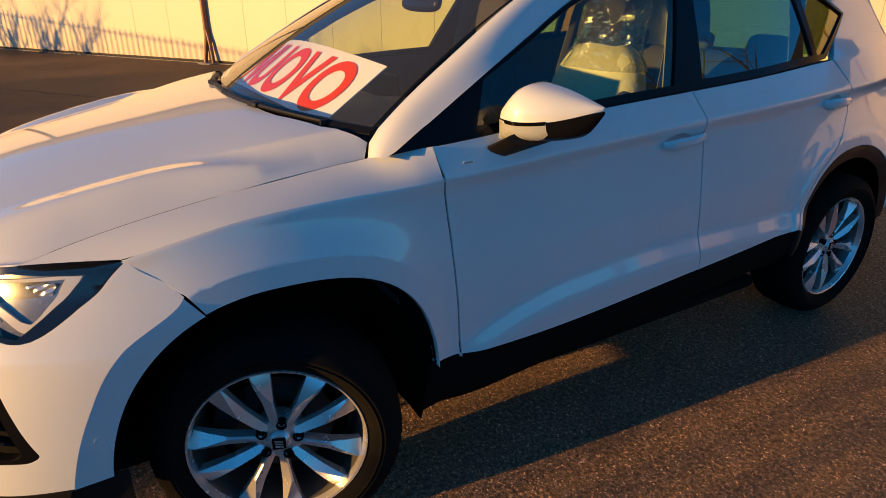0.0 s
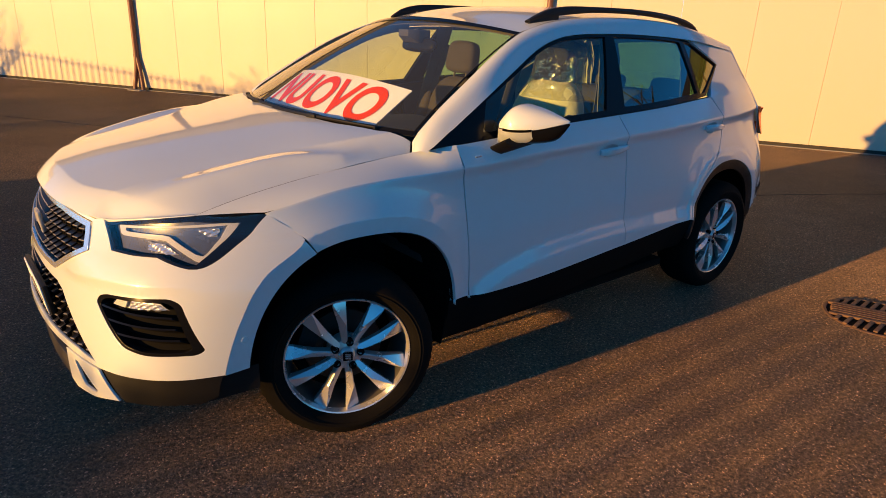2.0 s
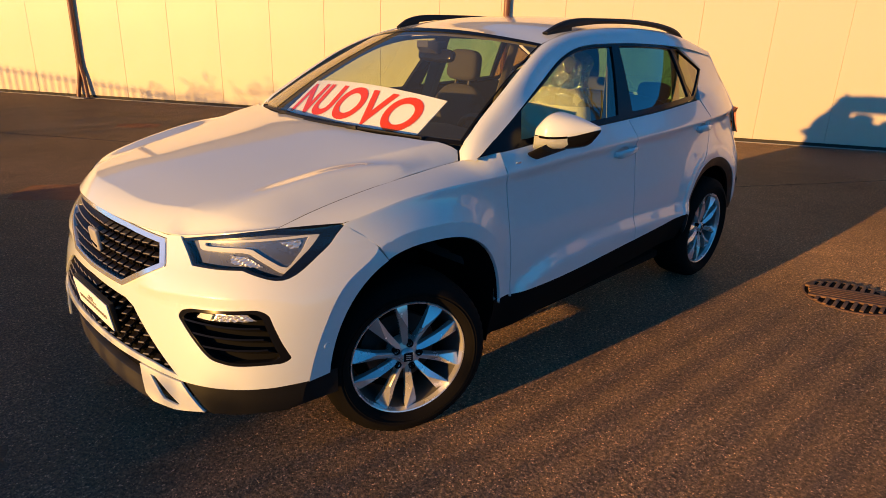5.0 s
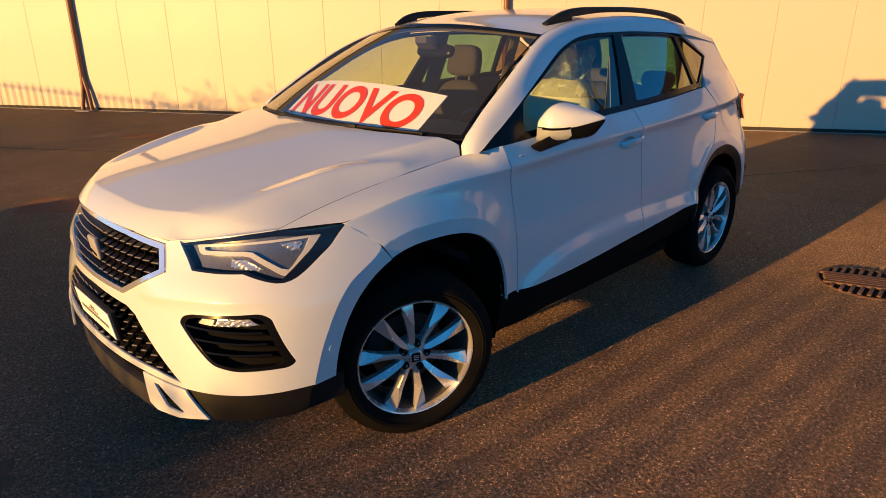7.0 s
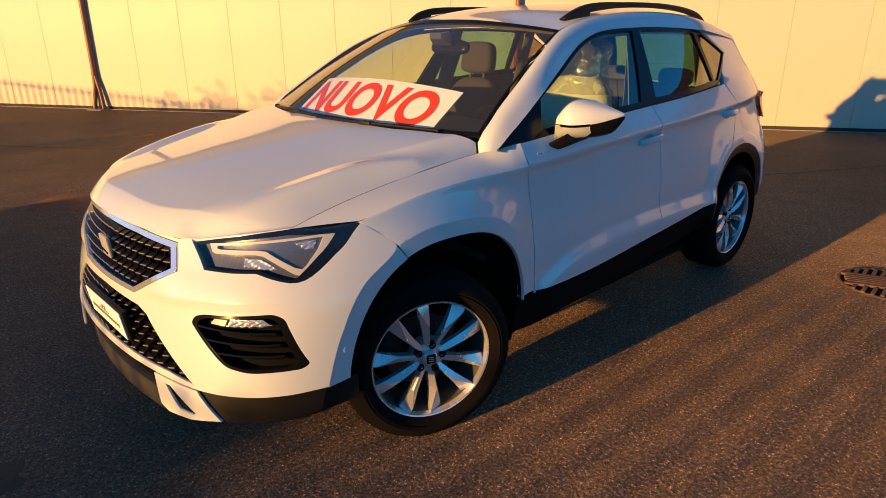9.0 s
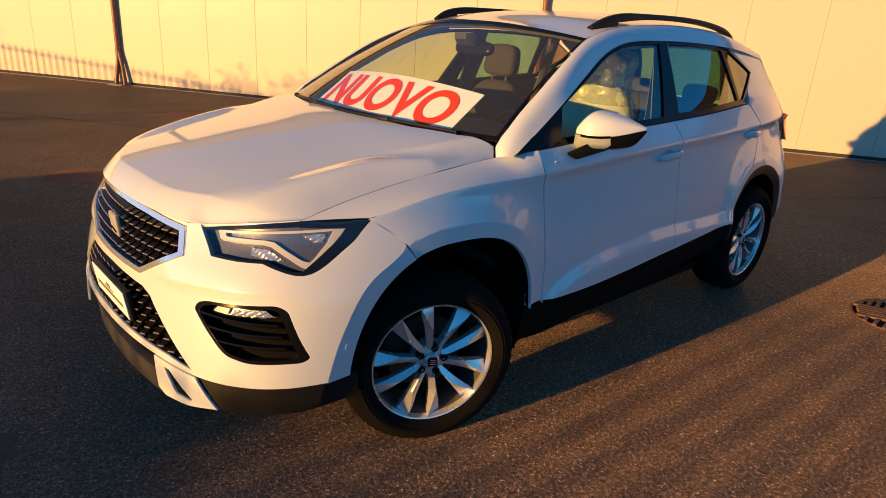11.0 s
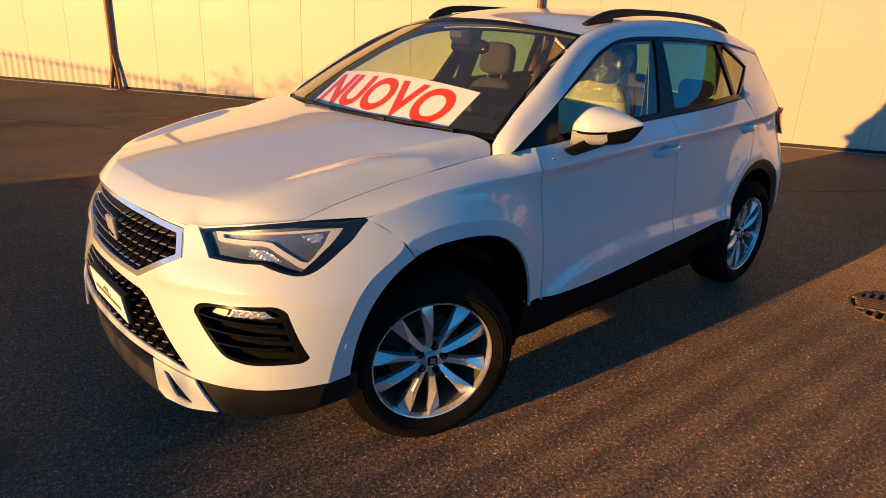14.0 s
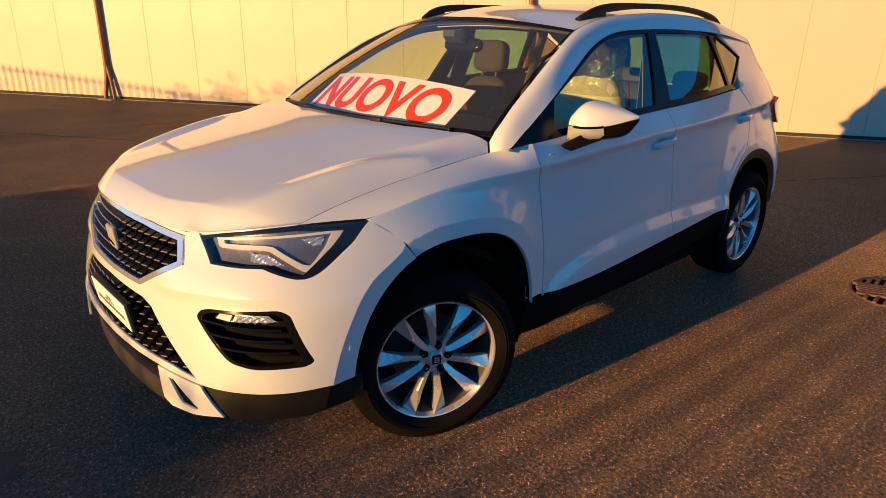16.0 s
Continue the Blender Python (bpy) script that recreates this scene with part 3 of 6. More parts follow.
def patch(name, label, cx, cy, sx, sy, turn, mat, h=0.0025, n=26):
    """A low uneven patch lying on the asphalt."""
    bm = bmesh.new()
    ring, top = [], []
    for k in range(n):
        a = 2 * math.pi * k / n
        e = 3.2
        r = 1 / (abs(math.cos(a)) ** e + abs(math.sin(a)) ** e) ** (1 / e) * (1 + random.uniform(-0.12, 0.12))
        ring.append(bm.verts.new((sx * r * math.cos(a), sy * r * math.sin(a), 0.0005)))
        top.append(bm.verts.new((0.93 * sx * r * math.cos(a), 0.93 * sy * r * math.sin(a), h)))
    bm.faces.new(top)
    for k in range(n):
        bm.faces.new((ring[k], ring[(k + 1) % n], top[(k + 1) % n], top[k]))
    ob = part(name, bm, mat, None, at=pose(cx, cy, 0, 0, 0, turn))
    return tagged(ob, label=label, category="ground patch")


GRAVEL = material("rust_brown_gravel", (0.30, 0.165, 0.105), 0.9, stain=0.6, stain_size=9, grain=0.8, grain_size=90, bump=1.0, dark=(0.18, 0.09, 0.055))
GRAVEL.cycles.use_bump_map_correction = False
GRAVEL.node_tree.nodes["Bump"].inputs["Distance"].default_value = 0.06
patch("manhole_patch", "rust-brown gravelly repair patch in the asphalt", 0.05, 3.96, 0.36, 0.28, -38, GRAVEL)
patch("repair_patch", "rust-brown worn repair patch in the asphalt", 2.02, 7.35, 0.30, 0.20, -38, GRAVEL)
patch("drain_patch", "dark mossy sunken patch in the asphalt", -1.36, 0.05, 0.17, 0.12, -20, material("dark_moss", (0.085, 0.075, 0.055), 0.95, stain=0.6, stain_size=20, grain=0.7, grain_size=120, bump=0.9))
for x0, y0, x1, y1 in ((-3.2, 12.8, 3.6, 3.0), (3.2, 1.3, 9.6, -2.2)):
    bm = bmesh.new()
    n = 40
    prev = None
    for k in range(n + 1):
        t = k / n
        px, py = x0 + (x1 - x0) * t, y0 + (y1 - y0) * t + random.uniform(-0.02, 0.02)
        w = random.uniform(0.008, 0.020)
        row = [bm.verts.new((px, py - w, 0.001)), bm.verts.new((px, py, 0.004)), bm.verts.new((px, py + w, 0.001))]
        if prev:
            bm.faces.new((prev[0], row[0], row[1], prev[1]))
            bm.faces.new((prev[1], row[1], row[2], prev[2]))
        prev = row
    tagged(part("tar_joint", bm, PLINTH, None), label="dark tar-filled joint in the asphalt", category="joint", group="tar joints")
# ---- the car ----
car = tagged(new("car"), label="white compact crossover car parked on asphalt, front wheels turned", category="car")
car.matrix_basis = Matrix.Translation((0, 0.015, 0.02)) @ Matrix.Diagonal((1, 1.0167, 1, 1))


def flank(x, z):
    return (x, -side_w(x, z), z)


def upper(x, z):
    return (x, -upper_w(x, z), z)


def window_form(x, z):
    return (x, -glass_w(x, z), z)


def nose(y, z):
    return (nose_x(y, z), y, z)


def crease_points(x0, x1, n=40):
    """Extra rows of points on both sides of the shoulder crease."""
    out = []
    for i in range(n):
        x = x0 + (x1 - x0) * i / (n - 1)
        out += [(x, along(SHOULDER, x) + d) for d in (-0.02, -0.008, 0.0, 0.008, 0.02)]
    return out


def lip_points(arch, n=44):
    return [arch_point(arch, k / n, r) for k in range(1, n) for r in (1.03, 1.07, 1.10, 1.118, 1.126, 1.134, 1.142, 1.15, 1.17, 1.20)]


def low_points(x0, x1, n=30):
    out = []
    for i in range(n):
        x = x0 + (x1 - x0) * i / (n - 1)
        out += [(x, along(LOW_CREASE, x) - d) for d in (0.0, 0.015, 0.035, 0.06, 0.085, 0.1)]
    return out


def handle_cup(cx, cz):
    return [(cx + 0.068 * math.cos(a), cz + 0.031 * math.sin(a)) for a in [2 * math.pi * k / 28 for k in range(28)]]


DOOR_FRONT = [(1.058, 0.500), (0.98, 0.520), (0.805, 0.538), (0.595, 0.551), (0.43, 0.558)]
DOOR_MID = [(1.118, 1.522), (1.026, 1.567), (0.906, 1.580), (0.631, 1.584), (0.455, 1.592)]


def sill_z(x):
    return along([(0.45, 0.440), (0.9, 0.434), (1.56, 0.468), (2.2, 0.514)], x)


seam = [(-0.270, 0.9035), (-0.1595, 0.812), arch_point(ARCH_F, 0.381)]
front_door_edge = [(x, z) for z, x in DOOR_FRONT]
mid_edge = [(x, z) for z, x in DOOR_MID]
arch_top = [arch_point(ARCH_F, 0.381 + (0.925 - 0.381) * i / 30) for i in range(31)]

for far in (False, True):
    # front wing: flank below the crease, and its shoulder up to the bonnet
    crease = [(x, along(SHOULDER, x) + 0.0038) for x in np.linspace(-0.266, 0.505, 24)]
    wing = tagged(panel("front_wing", flank, seam[:1] + crease[1:] + [(0.522, 0.97)] + front_door_edge[1:] + [(0.556, 0.44), (0.484, 0.44)] + arch_top[::-1] + seam[1:2],
                        PAINT, car, extra=lip_points(ARCH_F, 90) + crease_points(-0.26, 0.5, 60), mirror=far, depth=0.03, step=0.0215))
    hood_edge = spline([(-0.458, -0.733, 0.900), (-0.307, -0.738, 0.938), (-0.093, -0.745, 0.977), (0.152, -0.757, 1.009), (0.25, -0.7615, 1.021), (0.33, -0.7755, 1.031), (0.375, -0.792, 1.041), (0.43, -0.820, 1.050), (0.503, -0.842, 1.0572)], 34)
    low_edge = [flank(x, along(SHOULDER, x)) for x in np.linspace(-0.266, 0.516, 30)]
    # near-black strip just under the gap, painting the shut line's shade
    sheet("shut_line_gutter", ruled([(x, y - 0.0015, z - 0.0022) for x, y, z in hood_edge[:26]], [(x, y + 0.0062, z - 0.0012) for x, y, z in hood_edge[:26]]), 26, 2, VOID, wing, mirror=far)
    flange_b = [(nose_x(y, z) - 0.008, y + 0.0028, z) for y, z in ((-0.828, 0.899), (-0.8405, 0.880), (-0.8555, 0.858), (-0.866, 0.842), (-0.879, 0.819))]
    flange_w = [(lambda p: (p[0], p[1] + 0.0016, p[2]))(flank(x + 0.014, z)) for x, z in ((-0.262, 0.899), (-0.238, 0.880), (-0.211, 0.858), (-0.192, 0.842), (-0.168, 0.819))]
    sheet("wing_flange", ruled(flange_b, flange_w), 8, 3, PAINT, wing, mirror=far)
    plain, swell = ruled(hood_edge, low_edge), Vector((0, -0.75, 0.66))
    sheet("wing_shoulder", lambda u, v: plain(u, v) + swell * (along([(0, 0.003), (0.35, 0.006), (0.65, 0.007), (0.86, 0.004), (1, 0.001)], u) * 4 * v * (1 - v)), 48, 10, PAINT, wing, mirror=far)

    # doors
    bottom = [(x, sill_z(x)) for x in np.linspace(1.592, 0.556, 20)]
    belt = [(x, along(BELT, x)) for x in np.linspace(0.500, 1.522, 16)]
    door = panel("front_door", flank, belt + mid_edge[1:-1] + bottom + front_door_edge[::-1][:-1], PAINT, car,
                 extra=crease_points(0.5, 1.6) + low_points(0.56, 1.6), mirror=far, holes=[handle_cup(1.446, 0.955)])
    rear_cut = [(2.40, 1.163), (2.475, 1.06), (2.50, 0.95), (2.46, 0.86)] + [arch_point(ARCH_R, k, 1.05) for k in np.linspace(0.36, 0.145, 14)]
    bottom2 = [(x, sill_z(x)) for x in np.linspace(2.185, 1.592, 12)]
    belt2 = [(x, along(BELT, x)) for x in np.linspace(1.522, 2.39, 14)]
    door2 = panel("rear_door", flank, belt2 + rear_cut[1:] + bottom2 + mid_edge[::-1][1:-1], PAINT, car,
                  extra=crease_points(1.58, 2.5) + low_points(1.6, 2.2) + lip_points(ARCH_R), mirror=far, holes=[handle_cup(2.365, 0.999)])

    # rear quarter up to the roof
    arch2 = [arch_point(ARCH_R, k) for k in np.linspace(0.145, 0.90, 34)]
    quarter = [(2.375, 1.463), (2.60, 1.462), (2.85, 1.435), (2.97, 1.40), (3.06, 1.28), (3.14, 1.16), (3.2, 1.06), (3.22, 0.9), (3.2, 0.6), (3.15, 0.50), (3.0, 0.47)]
    quarter = quarter + arch2[::-1] + rear_cut[::-1][:-1] + [(2.40, 1.165), (2.655, 1.325)]
    q = panel("rear_quarter", upper, quarter, PAINT, car, extra=crease_points(2.4, 3.2) + lip_points(ARCH_R), mirror=far, depth=0.03)

    lip = [arch_point(ARCH_R, k, 1.003) for k in np.linspace(0.06, 0.93, 40)] + [arch_point(ARCH_R, k, 0.885) for k in np.linspace(0.93, 0.06, 40)]
    panel("arch_cladding", lambda x, z: (x, -(side_w(x, z) - 0.004 - 0.10 * max(0.0, 1.0 - arch_rho(ARCH_R, x, z))), z), lip, BLACK, q, mirror=far, depth=0.02, gap=0, step=0.04, label="black plastic arch cladding")

    # window frame, panes
    top = spline([(0.378, 1.046), (0.62, 1.175), (0.905, 1.309), (1.12, 1.408), (1.29, 1.452), (1.66, 1.472), (2.05, 1.468), (2.36, 1.451)], 40)
    rear = [(2.655, 1.322), (2.388, 1.160)]
    bot = [(x, along(BELT, x) - 0.005) for x in np.linspace(2.37, 0.40, 30)]
    pane_f = [(0.655, 1.092)] + [(x, along(BELT, x) + 0.022) for x in np.linspace(0.70, 1.455, 8)] + [(1.594, 1.458)] + [(x, z - 0.013) for x, z in reversed([p for p in top if 0.66 < p[0] < 1.56])]
    pane_r = [(1.598, 1.145)] + [(x, along(BELT, x) + 0.024) for x in np.linspace(1.65, 2.27, 8)] + [(2.295, 1.18), (2.255, 1.440)] + [(x, z - 0.014) for x, z in reversed([p for p in top if 1.70 < p[0] < 2.24])] + [(1.664, 1.459)]
    pane_q = [(2.327, 1.178), (2.380, 1.180), (2.634, 1.322), (2.368, 1.436), (2.299, 1.442)]
    frame_w = panel("window_surround", window_form, top + rear + bot[1:-1], GLOSS_BLACK, car, holes=[pane_f, pane_r, pane_q], mirror=far, step=0.05,
                    label="gloss black window surround and pillars", depth=0.02, lift=0.002)
    for n, pl, glass, words in (("front_window", pane_f, SIDE_GLASS, "green-tinted side glass"), ("rear_window", pane_r, REAR_GLASS, "dark green side glass"), ("quarter_window", pane_q, QUARTER_GLASS, "quarter glass tinted brown for the sunlit wall seen in it")):
        panel(n, window_form, pl, glass, frame_w, gap=-0.006, depth=0, lift=-0.006, mirror=far, step=0.06, label=words)

    # pillar and cant rail, from the windscreen's edge to the windows' top
    inner = spline([(0.3505, -0.768, 1.026), (0.3605, -0.752, 1.054), (0.374, -0.740, 1.080), (0.41, -0.747, 1.114), (0.49, -0.728, 1.168), (0.66, -0.70, 1.273), (0.85, -0.66, 1.381), (1.052, -0.603, 1.465), (1.25, -0.575, 1.513), (1.6, -0.56, 1.545), (2.05, -0.55, 1.548), (2.45, -0.54, 1.52), (2.97, -0.52, 1.42)], 48)
    outer = spline([(0.373, -0.832, 1.036), (0.66, -0.79, 1.196), (0.905, -0.722, 1.311), (1.12, -0.668, 1.41), (1.29, -0.642, 1.454), (1.66, -0.632, 1.474), (2.05, -0.634, 1.47), (2.40, -0.64, 1.452), (2.97, -0.575, 1.395)], 48)
    sheet("roof_pillar", lambda u, v, f=ruled(inner, outer): f(u, v) + Vector((0, -0.85, 0.52)) * (0.021 * math.sin(math.pi * v ** 0.55)), 60, 16, PAINT, car, mirror=far)
    sheet("pillar_lining", lambda u, v, f=ruled(inner, outer, 0.014, (0, -1, 0.9)): f(0.40 * u, v) + Vector((0.012, 0.018, -0.016)), 30, 4, CABIN, car, mirror=far, label="dark grey pillar lining")
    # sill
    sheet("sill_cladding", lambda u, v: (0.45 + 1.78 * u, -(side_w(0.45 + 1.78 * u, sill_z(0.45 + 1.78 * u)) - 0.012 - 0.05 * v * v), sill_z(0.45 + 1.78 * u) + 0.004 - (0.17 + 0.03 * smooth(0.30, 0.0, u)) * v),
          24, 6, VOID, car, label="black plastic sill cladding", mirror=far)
    # added plate: blocks light so the ground behind the wheel falls dark
    sheet("mud_flap", lambda u, v: (0.452 - 0.03 * v * v + 0.012 * math.sin(math.pi * u), -(0.56 + 0.330 * u), 0.46 - (0.225 - 0.02 * u * u) * v), 8, 8, VOID, car, mirror=far, thick=0.006, label="black flap added behind the front wheel to shade the ground")


# bonnet
HOOD_CENTRE = [(-0.80, 0.892), (-0.764, 0.903), (-0.66, 0.932), (-0.5, 0.973), (-0.3, 1.014), (0.0, 1.068), (0.2, 1.102), (0.42, 1.128)]
HOOD_EDGE = [(-0.76, 0.50, 0.835), (-0.655, 0.485, 0.849), (-0.608, 0.563, 0.867), (-0.566, 0.632, 0.882), (-0.52, 0.688, 0.894), (-0.458, 0.733, 0.904), (-0.307, 0.738, 0.938), (-0.093, 0.745, 0.977), (0.152, 0.757, 1.009), (0.345, 0.764, 1.027), (0.42, 0.766, 1.034)]
HOOD_RIDGE = [(-0.72, 0.40), (-0.61, 0.428), (-0.45, 0.458), (-0.27, 0.495), (-0.11, 0.53), (0.115, 0.635), (0.35, 0.70)]


LIP_X = [(0.0, -0.764), (0.15, -0.758), (0.27, -0.742), (0.42, -0.695), (0.482, -0.655), (0.562, -0.608), (0.631, -0.566), (0.687, -0.52), (0.733, -0.46), (0.77, -0.40)]
LIP_Z = [(0.0, 0.860), (0.27, 0.857), (0.42, 0.850), (0.482, 0.853), (0.562, 0.868), (0.631, 0.883), (0.687, 0.895), (0.733, 0.905)]


BROW = [(0.0, 0.076), (0.28, 0.070), (0.42, 0.080), (0.5, 0.07), (0.73, 0.05)]   # depth of the brow before the bonnet's flat


CREST = [(-0.68, 0.0), (-0.60, 0.010), (-0.48, 0.024), (-0.3, 0.037), (-0.1, 0.040), (0.08, 0.024), (0.22, 0.0)]   # how far the shoulders rise over the middle


def bonnet(x, y):
    e = along([(a, b) for a, b, c in HOOD_EDGE], x)
    ze = along([(a, c) for a, b, c in HOOD_EDGE], x)
    zc = along(HOOD_CENTRE, x)
    r = along(HOOD_RIDGE, x)
    zr = zc - along([(-0.75, 0.014), (-0.4, 0.020), (0.4, 0.018)], x)
    v = abs(y)
    k = (ze - zr) / max(0.02, e - r)
    d = v - r
    soft = 0.005
    over = 0.5 * (d + math.sqrt(d * d + soft * soft))
    z = zc - (zc - zr) * min(1.2, v / r) ** 2 if v < r else zr - (zc - zr) * 0.6 * min(1.0, d / r)
    z += k * over * (0.75 + 0.25 * min(1.3, max(0, d) / max(0.02, e - r)))
    z += along(CREST, x) * smooth(r - 0.01, r + 0.15, v) * (1 - smooth(min(r + 0.09, e - 0.04), e, v))
    t = min(1.0, max(0.0, (x - along(LIP_X, v)) / along(BROW, v)))
    kink = 0.40 * smooth(0.56, 0.42, v)
    s = 1 - kink * (1 - t) - (1 - kink) * (1 - t) ** 2.5
    return (x, y, along(LIP_Z, v) * (1 - s) + z * s)


hood_front = [(-0.764, 0.0), (-0.758, -0.15), (-0.742, -0.27), (-0.695, -0.42), (-0.655, -0.482), (-0.608, -0.562), (-0.566, -0.631), (-0.52, -0.687), (-0.460, -0.731)]
hood_side = [(-0.307, -0.736), (-0.093, -0.744), (0.152, -0.756), (0.345, -0.765), (0.358, -0.7515)]
hood_rear = [(0.369, -0.7365), (0.328, -0.704), (0.296, -0.668), (0.280, -0.615), (0.259, -0.52), (0.229, -0.43), (0.206, -0.2), (0.196, 0.0)]
hood_line = spline(hood_front[:5], 14)[:-1] + spline(hood_front[4:], 10)[:-1] + spline(hood_front[-1:] + hood_side[:-1], 14) + hood_side[-1:] + [hood_rear[0]] + spline(hood_rear, 12)[1:]
hood_line = hood_line + [(x, -y) for x, y in reversed(hood_line[1:-1])]
ridges = [(x, s * (along(HOOD_RIDGE, x) + d)) for x in np.linspace(-0.7, 0.33, 50) for d in (-0.02, -0.009, -0.004, 0, 0.004, 0.009, 0.02) for s in (-1, 1)]
lip_rows = [(along(LIP_X, v) + d, s * v) for v in np.linspace(0.01, 0.72, 70) for d in (0.009, 0.019, 0.030, 0.043, 0.058) for s in (-1, 1)]
brow_rows = [(along(LIP_X, v) + along(BROW, v) + d, s * v) for v in np.linspace(0.005, 0.48, 48) for d in (-0.016, -0.006, 0.0, 0.006, 0.016) for s in (-1, 1)]
panel("bonnet", bonnet, hood_line, PAINT, car, depth=0.02, step=0.020, extra=ridges + lip_rows + brow_rows)


# windscreen
def screen(u, v):
    s = 2 * u - 1
    lowp = Vector((0.195 + 0.175 * abs(s) ** 2.2, s * 0.745, 1.092 - 0.008 * s * s))
    topp = Vector((0.955 + 0.095 * abs(s) ** 2.2, s * 0.600, 1.512 - 0.048 * s * s))
    return lowp.lerp(topp, v) + Vector((-0.5, 0, 0.8)) * (0.022 * 4 * v * (1 - v))


ws = sheet("windscreen", screen, 40, 20, WINDSCREEN, car, "clear windscreen with a dark edge")


def band(u0, u1, v0, v1, d=-0.004):
    def at(u, v):
        a = u0 + (u1 - u0) * u
        b = v0 + (v1 - v0) * v
        p = screen(a, b)
        n = (screen(min(1, a + 0.01), b) - screen(max(0, a - 0.01), b)).cross(screen(a, min(1, b + 0.01)) - screen(a, max(0, b - 0.01))).normalized()
        return p + n * d
    return at


for nm, b in (("screen_edge", (0, 0.006, 0, 1)), ("screen_edge", (0.994, 1, 0, 1)), ("screen_edge", (0.006, 0.994, 0.965, 1)), ("screen_edge", (0.006, 0.994, 0, 0.03))):
    sheet(nm, band(*b), 24, 8, GLOSS_BLACK, ws)


# roof
def roof(u, v):
    s = 2 * u - 1
    x = (0.957 + 0.095 * abs(s) ** 2.2) * (1 - v) + (2.97 + 0.06 * (1 - s * s)) * v
    ye = along([(1.0, 0.602), (1.25, 0.575), (1.6, 0.56), (2.05, 0.55), (2.45, 0.54), (2.97, 0.52)], x)
    ze = along([(1.0, 1.455), (1.05, 1.466), (1.25, 1.514), (1.6, 1.546), (2.05, 1.549), (2.45, 1.521), (2.97, 1.421)], x)
    crown = along([(0.95, 0.062), (1.3, 0.052), (2.0, 0.05), (2.97, 0.06)], x)
    return Vector((x, s * ye, ze + crown * (1 - abs(s) ** 2.3)))


sheet("roof", roof, 30, 40, PAINT, car)
for s in (-1, 1):
    bm = bmesh.new()
    line = spline([(1.165, 0.53, 1.515), (1.24, 0.545, 1.545), (1.36, 0.55, 1.566), (1.7, 0.552, 1.583), (2.15, 0.545, 1.577), (2.42, 0.54, 1.550), (2.55, 0.535, 1.520), (2.6, 0.53, 1.50)], 36)
    prev = None
    for i, (x, y, z) in enumerate(line):
        h = along([(0, 0.004), (0.12, 0.018), (0.3, 0.014), (0.8, 0.013), (0.95, 0.012), (1, 0.004)], i / 35)
        ring = [bm.verts.new((x, s * y + a, z + b)) for a, b in ((-0.014, -h), (-0.017, 0), (-0.010, h), (0.010, h), (0.017, 0), (0.014, -h))]
        if prev:
            for k in range(6):
                bm.faces.new((prev[k], prev[(k + 1) % 6], ring[(k + 1) % 6], ring[k]))
        else:
            bm.faces.new(ring)
        prev = ring
    bm.faces.new(prev[::-1])
    rail = part("roof_rail", bm, BLACK, car, "black roof rail")
    for x0, x1 in ((1.165, 1.34), (2.40, 2.6)):
        bm = bmesh.new()
        ring0 = []
        for k in range(9):
            x = x0 + (x1 - x0) * k / 8
            zt = along([(p[0], p[2]) for p in line], x)
            zb = along([(1.0, 1.455), (1.25, 1.514), (1.6, 1.546), (2.05, 1.549), (2.45, 1.521), (2.97, 1.421)], x) + 0.002
            zt = max(zt, zb + 0.002)
            y = s * along([(p[0], p[1]) for p in line], x)
            ring = [bm.verts.new((x, y - 0.012, zb)), bm.verts.new((x, y + 0.012, zb)), bm.verts.new((x, y + 0.012, zt)), bm.verts.new((x, y - 0.012, zt))]
            if ring0:
                for j in range(4):
                    bm.faces.new((ring0[j], ring0[(j + 1) % 4], ring[(j + 1) % 4], ring[j]))
            else:
                bm.faces.new(ring)
            ring0 = ring
        bm.faces.new(ring0[::-1])
        part("rail_foot", bm, BLACK, rail)


# tail: hatch, bumper, lamps
def hatch(u, v):
    s = 2 * u - 1
    x = along([(0, 2.97), (0.08, 3.03), (0.4, 3.22), (0.55, 3.30), (0.8, 3.36), (1, 3.36)], v) + 0.10 * (1 - abs(s) ** 2.5)
    z = 1.42 + 0.06 * (1 - s * s) * max(0, 1 - 4 * v) - 0.95 * v
    w = along([(0, 0.52), (0.15, 0.55), (0.4, 0.66), (0.55, 0.655), (0.8, 0.70), (1, 0.70)], v)
    return Vector((x, s * w, z))


def hatch_bit(u0, u1, v0, v1, d=0.0):
    return lambda u, v: hatch(u0 + (u1 - u0) * u, v0 + (v1 - v0) * v) - Vector((d, 0, 0))


gate = sheet("tailgate", hatch_bit(0, 1, 0.36, 1), 24, 24, PAINT, car, "white tailgate with rear screen")
sheet("gate_top", hatch_bit(0, 1, 0, 0.05), 24, 4, PAINT, gate)
for u0, u1 in ((0, 0.17), (0.83, 1)):
    sheet("gate_side", hatch_bit(u0, u1, 0.05, 0.36), 4, 12, GLOSS_BLACK, gate)
sheet("rear_screen", hatch_bit(0.17, 0.83, 0.05, 0.36, 0.006), 20, 12, REAR_GLASS, gate, "green-tinted rear screen")


def rear_bumper(u, v):
    a = math.pi * (u - 0.5)
    z = 0.56 - 0.30 * v
    return Vector((3.0 + 0.46 * math.cos(a) ** 0.6 - 0.06 * v, (0.835 - 0.04 * v) * math.copysign(abs(math.sin(a)) ** 0.7, math.sin(a)), z))


